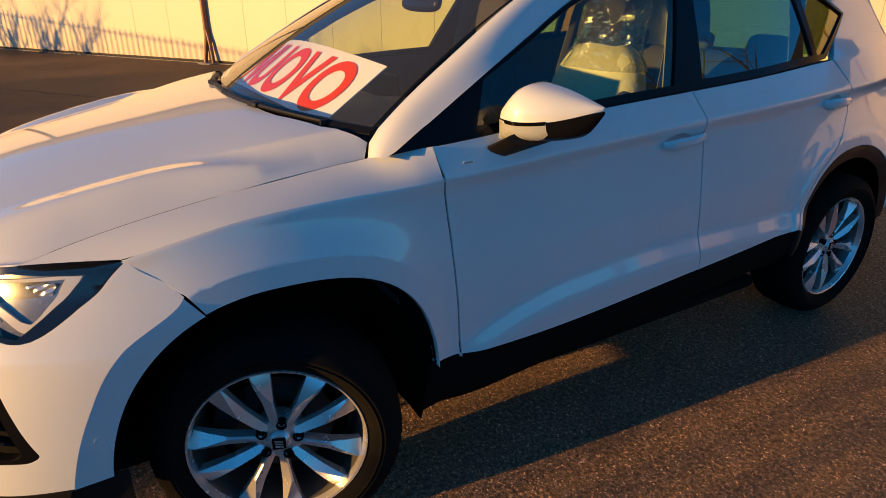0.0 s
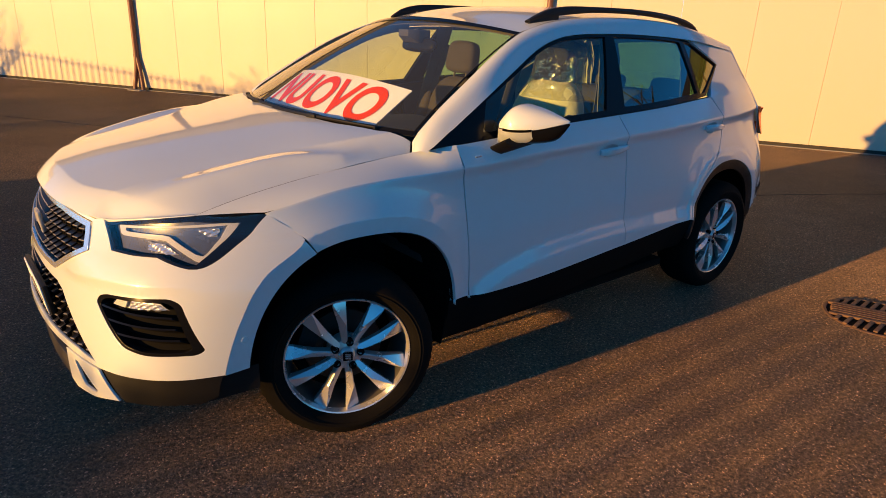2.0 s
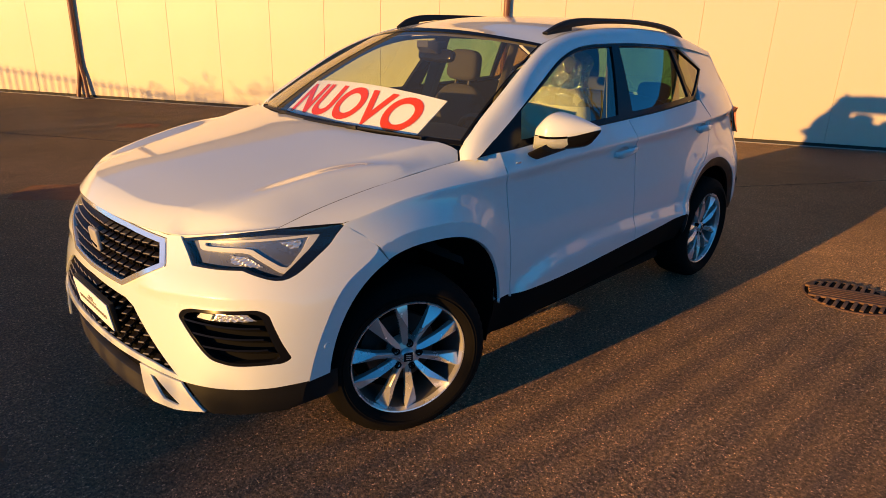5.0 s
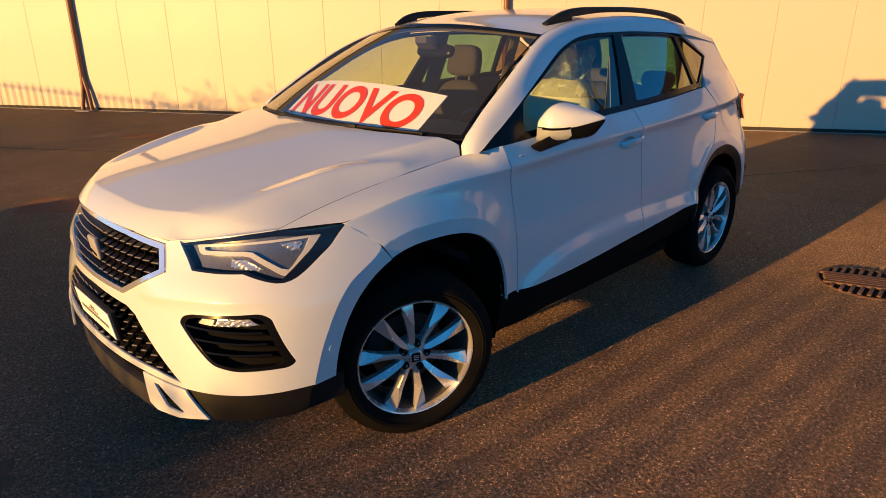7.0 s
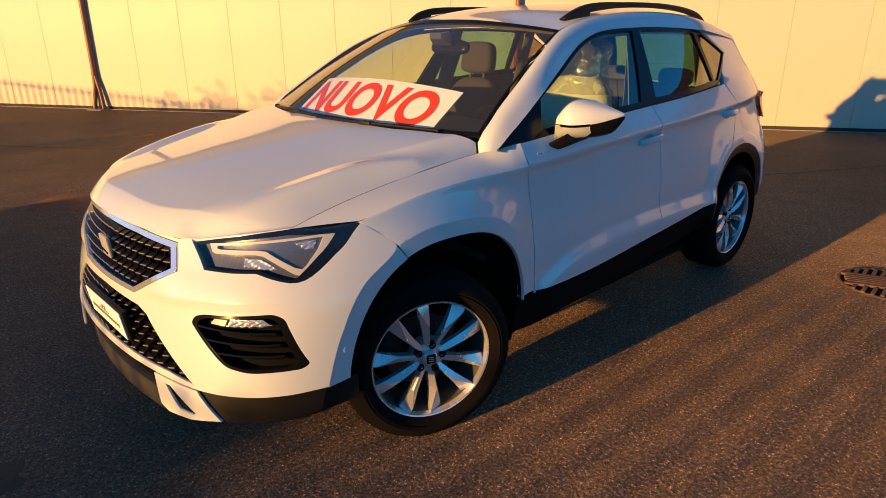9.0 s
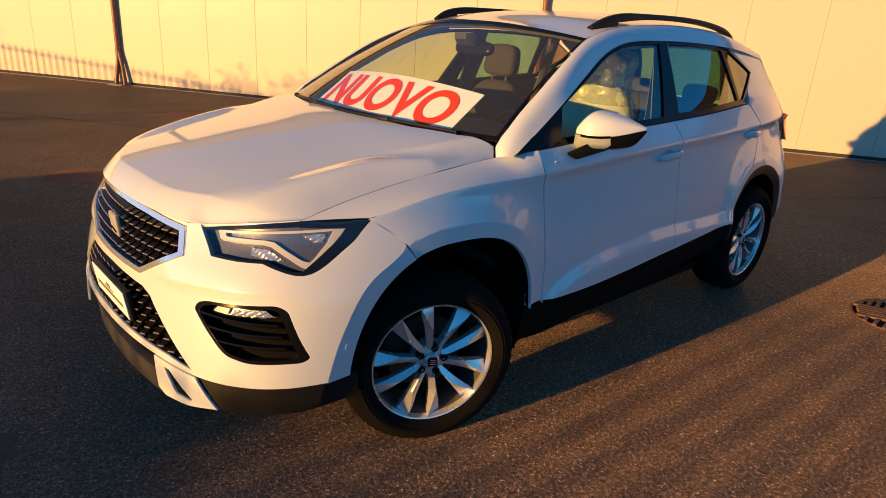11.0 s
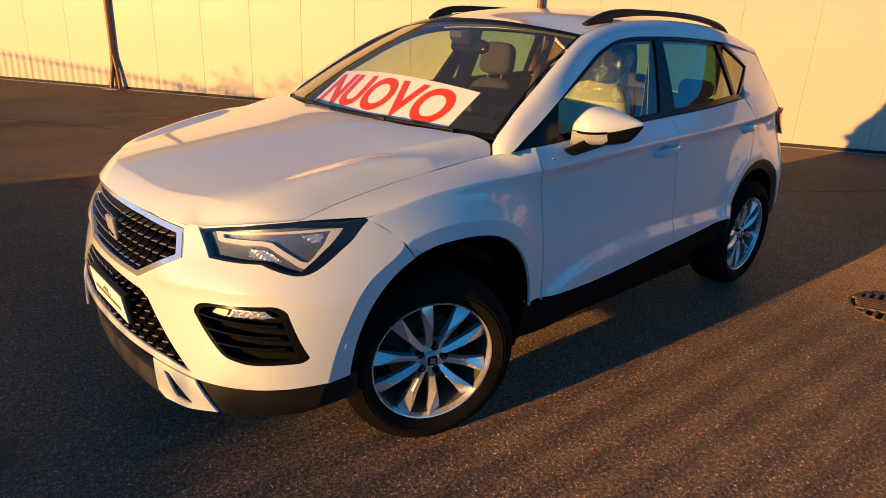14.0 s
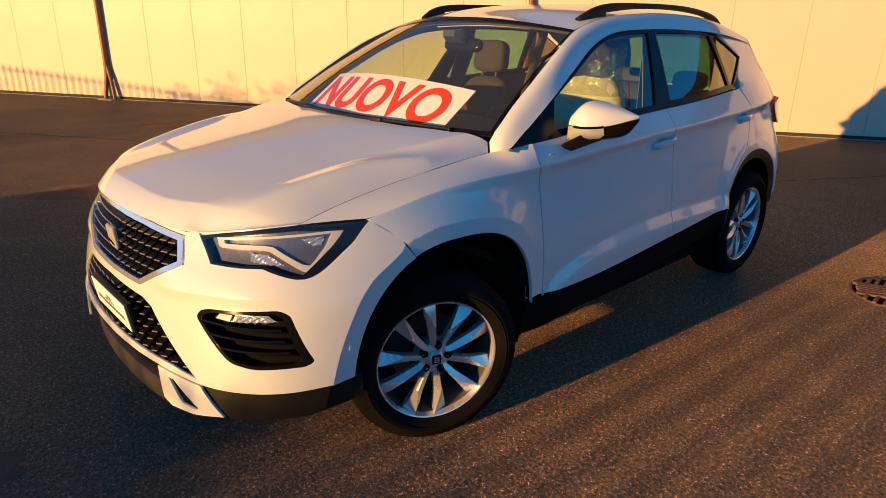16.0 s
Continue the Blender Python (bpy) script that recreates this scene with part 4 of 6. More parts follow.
sheet("rear_bumper", rear_bumper, 40, 8, BLACK, car, "black lower rear bumper")
for far in (False, True):
    sheet("rear_corner", ruled([upper(x, z) for x, z in ((2.97, 1.40), (3.06, 1.28), (3.14, 1.16), (3.2, 1.06), (3.22, 0.9), (3.2, 0.6), (3.15, 0.47))],
                               [tuple(hatch(0, v)) for v in (0.0, 0.15, 0.28, 0.38, 0.55, 0.86, 1.0)], 0.02, (0.6, -1, 0)), 20, 6, PAINT, car, mirror=far)
    def lens(u, v):
        z = 1.052 - 0.165 * u
        size = along([(0, 1.0), (0.25, 0.95), (0.7, 0.62), (1, 0.25)], u)
        root = Vector(upper(3.185, z))
        return root + Vector((size * along([(0, 0.0), (0.3, 0.040), (0.55, 0.068), (0.8, 0.082), (1, 0.075)], v) + 0.022, -0.020 + size * along([(0, 0.0), (0.3, 0.002), (0.55, 0.022), (0.8, 0.060), (1, 0.130)], v), 0))
    sheet("tail_lamp", lens, 14, 14, AMBER, car, mirror=far, thick=0.004, label="red tail lamp")


# shade put inside as near-black sheets: floor pan, wheel houses, engine bay
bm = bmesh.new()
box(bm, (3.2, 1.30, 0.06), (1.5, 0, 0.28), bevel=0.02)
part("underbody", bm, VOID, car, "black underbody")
# the wide low tray is added to block sky light from the ground beneath
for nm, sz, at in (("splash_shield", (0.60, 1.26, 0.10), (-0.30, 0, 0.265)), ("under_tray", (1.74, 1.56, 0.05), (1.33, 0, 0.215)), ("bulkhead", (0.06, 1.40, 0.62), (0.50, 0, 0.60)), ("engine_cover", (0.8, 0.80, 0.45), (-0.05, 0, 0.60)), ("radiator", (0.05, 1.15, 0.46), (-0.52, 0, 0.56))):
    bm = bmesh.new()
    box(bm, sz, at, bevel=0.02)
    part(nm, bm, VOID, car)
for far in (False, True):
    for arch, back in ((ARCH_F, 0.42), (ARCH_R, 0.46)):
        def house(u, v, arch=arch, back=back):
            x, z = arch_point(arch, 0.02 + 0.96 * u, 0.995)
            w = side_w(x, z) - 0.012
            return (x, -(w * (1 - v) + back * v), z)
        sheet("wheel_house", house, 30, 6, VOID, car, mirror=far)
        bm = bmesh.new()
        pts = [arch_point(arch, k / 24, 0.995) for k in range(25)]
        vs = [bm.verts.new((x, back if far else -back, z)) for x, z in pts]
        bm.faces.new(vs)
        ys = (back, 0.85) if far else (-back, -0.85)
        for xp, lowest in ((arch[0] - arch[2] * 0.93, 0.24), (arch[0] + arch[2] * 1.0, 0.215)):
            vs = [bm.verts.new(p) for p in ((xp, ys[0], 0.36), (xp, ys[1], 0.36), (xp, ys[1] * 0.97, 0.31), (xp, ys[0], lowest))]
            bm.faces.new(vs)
        # low sheet added to keep sun and sky off the ground under the bumper
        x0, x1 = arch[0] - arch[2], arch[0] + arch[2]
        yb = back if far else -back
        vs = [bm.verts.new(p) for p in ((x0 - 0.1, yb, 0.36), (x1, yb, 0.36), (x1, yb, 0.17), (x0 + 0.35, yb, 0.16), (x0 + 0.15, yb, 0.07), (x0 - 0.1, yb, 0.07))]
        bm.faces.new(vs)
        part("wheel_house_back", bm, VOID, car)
# ---- the car's face ----
LAMP = [(-0.476, 0.843), (-0.553, 0.771), (-0.640, 0.772), (-0.708, 0.776), (-0.774, 0.7545), (-0.790, 0.7500), (-0.803, 0.7495), (-0.8115, 0.7540), (-0.8165, 0.7625), (-0.8195, 0.775), (-0.8222, 0.80), (-0.827, 0.85), (-0.828, 0.900), (-0.788, 0.904), (-0.734, 0.900), (-0.685, 0.891), (-0.629, 0.878), (-0.56, 0.863)]
FOG = [(-0.553, 0.612), (-0.563, 0.634), (-0.594, 0.646), (-0.786, 0.666), (-0.809, 0.650), (-0.861, 0.500), (-0.851, 0.485), (-0.760, 0.482), (-0.699, 0.496), (-0.672, 0.515)]
def rounded(poly, r, n=4):
    """The outline with each corner turned into a short arc."""
    out = []
    for p, q, w in zip(poly[-1:] + poly[:-1], poly, poly[1:] + poly[:1]):
        a, b = Vector(p) - Vector(q), Vector(w) - Vector(q)
        k = min(r, 0.45 * a.length, 0.45 * b.length)
        p0, p2 = Vector(q) + a.normalized() * k, Vector(q) + b.normalized() * k
        out += [tuple(p0.lerp(Vector(q), t).lerp(Vector(q).lerp(p2, t), t)) for t in [i / n for i in range(n + 1)]]
    return out


FOG = rounded(FOG, 0.020)
HEX = [(0.0, 0.850), (-0.20, 0.847), (-0.418, 0.834), (-0.458, 0.752), (-0.250, 0.636), (0.0, 0.632)]
INTAKE = [(0.0, 0.607), (-0.275, 0.601), (-0.332, 0.585), (-0.586, 0.411), (-0.465, 0.422), (0.0, 0.424)]


def both(half_line):
    return half_line + [(-y, z) for y, z in reversed(half_line) if abs(y) > 1e-6]


def shrink(poly, k):
    cx, cy = sum(p[0] for p in poly) / len(poly), sum(p[1] for p in poly) / len(poly)
    return [(cx + (x - cx) * k, cy + (y - cy) * k) for x, y in poly]


def deep(d):
    """The front's form, set back by d."""
    return lambda y, z: (nose_x(y, z) + d, y, z)


edge_down = [(-along(CORNER_W, z), z) for z in np.linspace(0.812, 0.408, 24)]
face = [(0.0, 0.853), (-0.20, 0.851), (-0.42, 0.843), (-0.470, 0.850)] + LAMP[:13] + [(-0.8335, 0.892), (-0.8405, 0.880), (-0.848, 0.869), (-0.8555, 0.858), (-0.863, 0.846), (-0.870, 0.835), (-0.8765, 0.823)] + edge_down + [(-0.84, 0.404), (-0.745, 0.404), (-0.60, 0.399), (-0.39, 0.402), (0, 0.402)]
near_edge = [(-along(CORNER_W, z) * f, z) for z in np.linspace(0.412, 0.887, 110) for f in (0.86, 0.89, 0.915, 0.935, 0.952, 0.964, 0.974, 0.983, 0.991, 0.996)]
ledge_rows = [(-v * 0.886, along([(0.0, 0.664), (0.45, 0.668), (0.7, 0.692), (1.0, 0.705)], v) + d) for v in np.linspace(0.40, 0.95, 60) for d in (-0.032, -0.016, -0.005, 0.0, 0.005, 0.016)]
bumper = panel("front_bumper", nose, both(face), PAINT, car, holes=[both(HEX), both(INTAKE), FOG, [(-y, z) for y, z in FOG]],
               extra=near_edge + [(-y, z) for y, z in near_edge] + ledge_rows + [(-y, z) for y, z in ledge_rows], depth=0.012, step=0.020, gap=0.0002, label="white front bumper")

# grille: chrome frame, black depth, rows of short bars, a plain badge
hex_in = [(0.0, 0.832), (-0.20, 0.830), (-0.400, 0.817), (-0.430, 0.757), (-0.240, 0.653), (0.0, 0.649)]
chrome = panel("grille_frame", deep(-0.006), both(HEX), CHROME, car, holes=[both(hex_in)], gap=0.002, depth=0.035, label="chrome hexagonal grille frame")
panel("grille_back", deep(0.05), both(HEX), VOID, chrome, depth=0, step=0.06)
gap_bar = bpy.data.meshes.new("grille_bar")
bm = bmesh.new()
box(bm, (0.024, 0.043, 0.0075), (0, 0, 0), (0, -24, 0), 0.0014)
box(bm, (0.014, 0.005, 0.024), (0.006, 0.021, -0.012), (20, 0, 0), 0.001)
plain_faces = set(bm.faces)
# pale strip painting the sun's glint along each bar's front edge
box(bm, (0.0035, 0.036, 0.0022), (-0.0115, -0.001, -0.0010), (0, -24, 0), 0.0006)
for f in bm.faces:
    f.material_index = 0 if f in plain_faces else 1
bm.to_mesh(gap_bar)
bm.free()
GRILLE = material("satin_dark_grille", (0.009, 0.007, 0.006), 0.3, spec=0.3, stain=0.3, stain_size=20)
gap_bar.materials.append(GRILLE)
gap_bar.materials.append(material("painted_bar_glint", (0.30, 0.28, 0.25), 0.35, stain=0.2, stain_size=30))


def bars(outline, parent, z0, z1, dz, dy, back, tilt):
    row = 0
    z = z0
    while z < z1:
        for k in range(-16, 17):
            y = (k + (0.5 if row % 2 else 0)) * dy
            if inside(outline, np.array([y]), np.array([z]))[0]:
                ob = new("grille_bar", gap_bar)
                ob.parent = parent
                slope = math.degrees(math.atan2(nose_x(y + 0.02, z) - nose_x(y - 0.02, z), 0.04))
                ob.matrix_basis = pose(nose_x(y, z) + back, y, z, tilt * math.copysign(1, y), 0, -slope)
        z += dz
        row += 1


bars(shrink(both(hex_in), 0.97), chrome, 0.672, 0.83, 0.0325, 0.046, 0.012, 6)
bm = bmesh.new()
box(bm, (0.016, 0.082, 0.086), (0, 0, 0), (0, -6, 0), 0.010)
badge = part("badge", bm, material("silver_badge", (0.52, 0.52, 0.52), 0.3, metal=0.25, stain=0.2, stain_size=30), chrome, "plain silver badge", at=pose(-0.786, 0.0, 0.742))
for z, w in ((0.018, 0.05), (-0.018, 0.05)):
    bm = bmesh.new()
    box(bm, (0.006, w, 0.008), (-0.0065, 0, z), (14, -6, 0), 0.002)
    part("badge_bar", bm, GLOSS_BLACK, badge, at=None)
    bpy.context.view_layer.update()

# lower intake with its own bars, plate in front
cover = panel("lower_grille", deep(0.045), both(INTAKE), VOID, car, depth=0, step=0.06, gap=-0.012, label="black lower grille")
bars(shrink(both(INTAKE), 0.96), cover, 0.435, 0.60, 0.034, 0.058, 0.020, 14)
bm = bmesh.new()
box(bm, (0.018, 0.385, 0.118), (0, 0, 0), bevel=0.006)
holder = part("plate_holder", bm, BLACK, car, "black plate holder", at=pose(-0.826, -0.04, 0.512, 0, -8, 0))
bm = bmesh.new()
box(bm, (0.005, 0.362, 0.105), (-0.013, 0, 0), bevel=0.002)
plate = part("plate", bm, SIGN_WHITE, holder, "white dealer plate with unreadable grey lettering")
INK = material("grey_print", (0.22, 0.20, 0.19), 0.5, stain=0.2, stain_size=10)
for k, (w, z, h) in enumerate(((0.05, 0.022, 0.012), (0.29, -0.010, 0.014), (0.10, 0.008, 0.006))):
    n = max(2, int(w / 0.02))
    for i in range(n):
        bm = bmesh.new()
        box(bm, (0.002, w / n * 0.6, h), (-0.0165, -w / 2 + w * (i + 0.5) / n, z), bevel=0.0004)
        part("print_bar", bm, INK, plate)

# lower lip: white skid corners with a slot, dark opening, black valance
panel("lower_opening", deep(0.06), both([(0, 0.41), (-0.45, 0.41), (-0.47, 0.25), (0, 0.25)]), VOID, car, depth=0, step=0.08)
GREY_SKID = material("dark_grey_skid_plate", (0.055, 0.052, 0.052), 0.5, metal=0.2, stain=0.3, grain=0.3, grain_size=200)
panel("skid_plate", deep(0.03), both([(0, 0.315), (-0.36, 0.315), (-0.40, 0.255), (-0.36, 0.225), (0, 0.22)]), GREY_SKID, car, depth=0.05, step=0.05, label="dark grey skid plate")
for far in (False, True):
    m = -1 if far else 1
    skid = [(-0.39, 0.400), (-0.412, 0.288), (-0.45, 0.268), (-0.56, 0.276), (-0.685, 0.306), (-0.60, 0.397)]
    slot = [(-0.448, 0.378), (-0.478, 0.378), (-0.588, 0.310), (-0.572, 0.299), (-0.512, 0.302)]
    panel("skid_corner", deep(-0.004), skid, PAINT, car, holes=[slot], mirror=far, depth=0.010, step=0.025, label="white lower bumper corner with a dark slot")
    panel("slot_back", deep(0.04), [(-0.43, 0.385), (-0.6, 0.385), (-0.6, 0.29), (-0.43, 0.29)], VOID, car, mirror=far, depth=0, step=0.06)
    val = [(-0.603, 0.399), (-0.745, 0.404), (-0.86, 0.4045), (-0.8835, 0.406), (-0.8745, 0.33), (-0.855, 0.308), (-0.69, 0.303)]
    valance = panel("valance", deep(0.004), val, BLACK, car, mirror=far, depth=0.03, step=0.025, label="black plastic lower valance")
    foot = [(nose_x(along(CORNER_W, z) * 0.98, z) + 0.010, -along(CORNER_W, z) * 0.98 + 0.003, z) for z in np.linspace(0.312, 0.404, 6)]
    sheet("valance_end", ruled(foot, [(-0.345, -0.886, z) for z in np.linspace(0.325, 0.414, 6)]), 8, 6, BLACK, valance, mirror=far, thick=0.004)

    # flat lip round the wheel arch
    lip_out = [(nose_x(along(CORNER_W, z), z), -along(CORNER_W, z), z) for z in np.linspace(0.406, 0.808, 24)]
    ks = np.linspace(0.075, 0.380, 24)
    lip_in = [(arch_point(ARCH_F, k)[0], -(0.887 + 0.008 * i / 23), arch_point(ARCH_F, k)[1]) for i, k in enumerate(ks)]
    lip_in[0] = (lip_in[0][0], lip_in[0][1], 0.41)
    sheet("arch_lip", ruled(lip_out, lip_in, 0.001), 48, 4, PAINT, bumper, mirror=far, thick=0.004)
    bm = bmesh.new()
    lathe(bm, [(0.0001, -0.0008), (0.0092, -0.0008), (0.0098, -0.0002), (0.0100, 0.0015), (0.0110, 0.0015), (0.0112, -0.0002), (0.0128, -0.0006), (0.0134, 0.004)], 20)
    part("parking_sensor", bm, PAINT, bumper, at=pose(-0.385, 0.8895 if far else -0.8895, 0.516, 0, 0, 178 if far else 2))

    # fog lamp pocket
    pocket = panel("fog_pocket", deep(0.055), FOG, VOID, car, mirror=far, depth=0, gap=-0.01, step=0.05, label="black fog lamp pocket with slats")
    panel("pocket_rim", deep(0.002), FOG, GLOSS_BLACK, pocket, holes=[shrink(FOG, 0.88)], mirror=far, depth=0.05, gap=0.001, step=0.03)
    for z in (0.597, 0.562, 0.527):
        y0 = -0.575 - (0.60 - z) * 0.9
        y1 = -0.79 - (0.62 - z) * 0.33
        pts = [(y0 + (y1 - y0) * k / 10) for k in range(11)]
        up = [(nose_x(y, z) + 0.006, y, z + 0.005) for y in pts]
        dn = [(nose_x(y, z) + 0.040, y, z - 0.014) for y in pts]
        sheet("slat", ruled(up, dn), 10, 2, GLOSS_BLACK, pocket, mirror=far, thick=0.006)
    fogl = [(-0.60, 0.612), (-0.618, 0.632), (-0.752, 0.644), (-0.780, 0.622), (-0.66, 0.607)]
    panel("fog_well", deep(0.028), fogl, CHROME, pocket, mirror=far, depth=0.0, step=0.02)
    panel("fog_lens", deep(0.010), fogl, LENS, pocket, mirror=far, depth=0.012, step=0.03)
    panel("fog_reflector", lambda y, z: (nose_x(y, z) + 0.022 + 0.004 * math.sin(y * 330) * math.sin(z * 420), y, z), [(-0.668, 0.613), (-0.672, 0.632), (-0.750, 0.638), (-0.768, 0.624)], CHROME, pocket, mirror=far, depth=0.004, gap=0, step=0.004, label="faceted chrome reflector")
    panel("fog_light_guide", deep(0.016), [(-0.612, 0.616), (-0.622, 0.631), (-0.664, 0.634), (-0.660, 0.615)], GUIDE, pocket, mirror=far, depth=0.006, gap=0, step=0.01, label="white light guide")
    # headlamp
    lamp = panel("headlamp", deep(0.032), shrink(LAMP, 0.985), LAMP_WELL, car, mirror=far, depth=0.0, step=0.03, label="clear headlamp with white light guide and black edge")
    panel("lamp_wall", deep(0.004), LAMP, GLOSS_BLACK, lamp, holes=[[(-0.490, 0.838), (-0.556, 0.777), (-0.640, 0.777), (-0.708, 0.782), (-0.770, 0.760), (-0.793, 0.757), (-0.808, 0.878), (-0.734, 0.884), (-0.629, 0.866)]],
          mirror=far, depth=0.024, gap=0.001, step=0.02)
    ring = [(-0.530, 0.8435), (-0.64, 0.8585), (-0.803, 0.8795), (-0.8015, 0.790), (-0.8015, 0.771), (-0.7963, 0.7655), (-0.7816, 0.771), (-0.6966, 0.8205), (-0.677, 0.8235), (-0.5584, 0.8175), (-0.546, 0.8215)]
    hole = [(-0.557, 0.8405), (-0.64, 0.8520), (-0.7905, 0.8715), (-0.7895, 0.7915), (-0.7875, 0.7825), (-0.7736, 0.7865), (-0.6976, 0.8335), (-0.677, 0.8358), (-0.5664, 0.8295), (-0.5585, 0.8330)]
    panel("light_guide", deep(0.012), ring, GUIDE, lamp, holes=[hole], mirror=far, depth=0.012, gap=0.0, step=0.012, label="white light guide")
    panel("guide_glass", deep(0.020), hole, LENS, lamp, mirror=far, depth=0, gap=0, step=0.04)
    for poly in ([(-0.640, 0.810), (-0.665, 0.809), (-0.690, 0.806), (-0.735, 0.782), (-0.705, 0.783), (-0.655, 0.788)], [(-0.745, 0.856), (-0.778, 0.862), (-0.779, 0.836), (-0.764, 0.836)]):
        panel("reflector", lambda y, z: (nose_x(y, z) + 0.023 + 0.0045 * math.sin(y * 290) * math.sin(z * 340 + y * 120), y, z), poly, CHROME, lamp, mirror=far, depth=0.004, gap=0, step=0.004, label="faceted chrome reflector")
    panel("lamp_lens", deep(-0.001), LAMP, LENS, lamp, mirror=far, depth=0.0, gap=0.001, step=0.025)
# ---- wheels ----
RIM_R, TYRE_R = 0.2375, 0.337
SPOKES = -6                                   # degrees: the first blade from upright


def wheel(spot, turn, face_out, contact):
    """A wheel whose face looks along -y before it is turned."""
    at = Matrix.Translation(spot) @ Matrix.Rotation(radians(turn), 4, "Z") @ (Matrix.Rotation(math.pi, 4, "Z") if not face_out else Matrix())
    bm = bmesh.new()
    lathe(bm, [(RIM_R - 0.012, 0.018), (RIM_R - 0.004, -0.002), (RIM_R, -0.008), (RIM_R - 0.002, -0.013), (RIM_R - 0.007, -0.011), (RIM_R - 0.011, 0.004), (RIM_R - 0.013, 0.010)], 72)
    w = part("wheel", bm, ALLOY, car, "silver ten-spoke alloy wheel", at=at)
    # barrel coloured darker than the face, as its recess lies in shade
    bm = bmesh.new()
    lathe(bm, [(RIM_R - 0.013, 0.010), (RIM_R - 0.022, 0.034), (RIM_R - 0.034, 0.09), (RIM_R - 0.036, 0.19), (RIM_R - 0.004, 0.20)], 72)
    part("barrel", bm, BARREL, w, "inner barrel alloy darkened for the shade between spokes")
    # tyre: bulged walls, shoulder blocks, a flat where it meets the ground
    prof = [(RIM_R - 0.010, 0.0), (RIM_R + 0.004, -0.012), (RIM_R + 0.020, -0.026), (RIM_R + 0.045, -0.033), (RIM_R + 0.064, -0.026), (TYRE_R - 0.012, -0.008), (TYRE_R - 0.003, 0.012),
            (TYRE_R, 0.035), (TYRE_R + 0.001, 0.085), (TYRE_R, 0.140), (TYRE_R - 0.004, 0.166), (TYRE_R - 0.014, 0.186), (RIM_R + 0.05, 0.212), (RIM_R + 0.01, 0.20), (RIM_R - 0.01, 0.19)]
    bm = bmesh.new()
    n = 120
    rings = []
    for j, (r, y) in enumerate(prof):
        ring = []
        for k in range(n):
            g = r
            if 5 <= j <= 11 and k % 2 == 0:
                g = r - (0.0030 if j != 8 else 0.0)
            a = 2 * math.pi * (k + (0.35 if j > 8 else 0)) / n
            ring.append(bm.verts.new((g * math.cos(a), y, g * math.sin(a))))
        rings.append(ring)
    for p, q in zip(rings, rings[1:]):
        for k in range(n):
            bm.faces.new((p[k], p[(k + 1) % n], q[(k + 1) % n], q[k]))
    for v in bm.verts:
        if v.co.z < contact:
            d = contact - v.co.z
            v.co.y += (-0.35 if v.co.y < 0.08 else 0.35) * d
            v.co.z = contact
    part("tyre", bm, RUBBER, w, "black rubber tyre")
    # raised ring on the tyre's wall
    bm = bmesh.new()
    lathe(bm, [(RIM_R + 0.030, -0.0312), (RIM_R + 0.032, -0.0335), (RIM_R + 0.0345, -0.0345), (RIM_R + 0.036, -0.0333)], 72)
    part("tyre_ring", bm, RUBBER, w)
    # ten blades in five pairs; each is folded along a ridge, and a pair's blades mirror each other
    for k in range(10):
        bm = bmesh.new()
        rows = []
        hand = 1 if k % 2 else -1
        for t in (0, 0.2, 0.46, 0.5, 0.75, 0.92, 1):
            r = 0.046 + (RIM_R - 0.009 - 0.046) * t
            near = along([(0, 0.010), (0.46, 0.012), (0.92, 0.020), (1, 0.021)], t)      # towards the pair's middle
            wide = along([(0, 0.012), (0.46, 0.018), (0.92, 0.032), (1, 0.033)], t)
            fold = along([(0, -0.004), (0.46, -0.007), (0.92, 0.027), (1, 0.029)], t)
            y0 = along([(0, 0.012), (0.46, -0.001), (0.92, -0.003), (1, 0.001)], t)
            line = ((-near, y0 + 0.036), (-near, y0 + 0.004 + 0.30 * (fold + near)), (fold, y0), (wide, y0 + 0.003 + 0.42 * (wide - fold)), (wide * 0.94, y0 + 0.036))
            rows.append([bm.verts.new((hand * c, y, r)) for c, y in line])
        for p, q in zip(rows, rows[1:]):
            for j in range(4):
                bm.faces.new((p[j], p[j + 1], q[j + 1], q[j]))
        bm.faces.new(rows[0])
        bm.faces.new(rows[-1][::-1])
        bmesh.ops.rotate(bm, verts=bm.verts, cent=(0, 0, 0), matrix=Matrix.Rotation(radians(36 * k + SPOKES), 3, "Y"))
        blade = part("spoke", bm, ALLOY, w)
        blade.data.set_sharp_from_angle(angle=radians(10))
    bm = bmesh.new()
    lathe(bm, [(0.0001, 0.006), (0.026, 0.006), (0.030, 0.009), (0.034, 0.016), (0.060, 0.022), (0.066, 0.032), (0.070, 0.07)], 40)
    part("hub", bm, ALLOY, w)
    bm = bmesh.new()
    lathe(bm, [(0.0001, 0.002), (0.024, 0.002), (0.0275, 0.005), (0.028, 0.012)], 32)
    cap = part("hub_cap", bm, ALLOY, w)
    bm = bmesh.new()
    box(bm, (0.036, 0.004, 0.036), (0, 0.001, 0), (0, 0, 0), 0.003)
    part("cap_mark", bm, GLOSS_BLACK, cap, "dark plain emblem square")
    for z in (-0.008, 0.0, 0.008):
        bm = bmesh.new()
        box(bm, (0.022, 0.002, 0.004), (0, -0.0022, z), (0, 10, 0), 0.0006)
        part("emblem_bar", bm, ALLOY, cap)
    for k in range(5):
        a = radians(72 * k + SPOKES + 18)
        bm = bmesh.new()
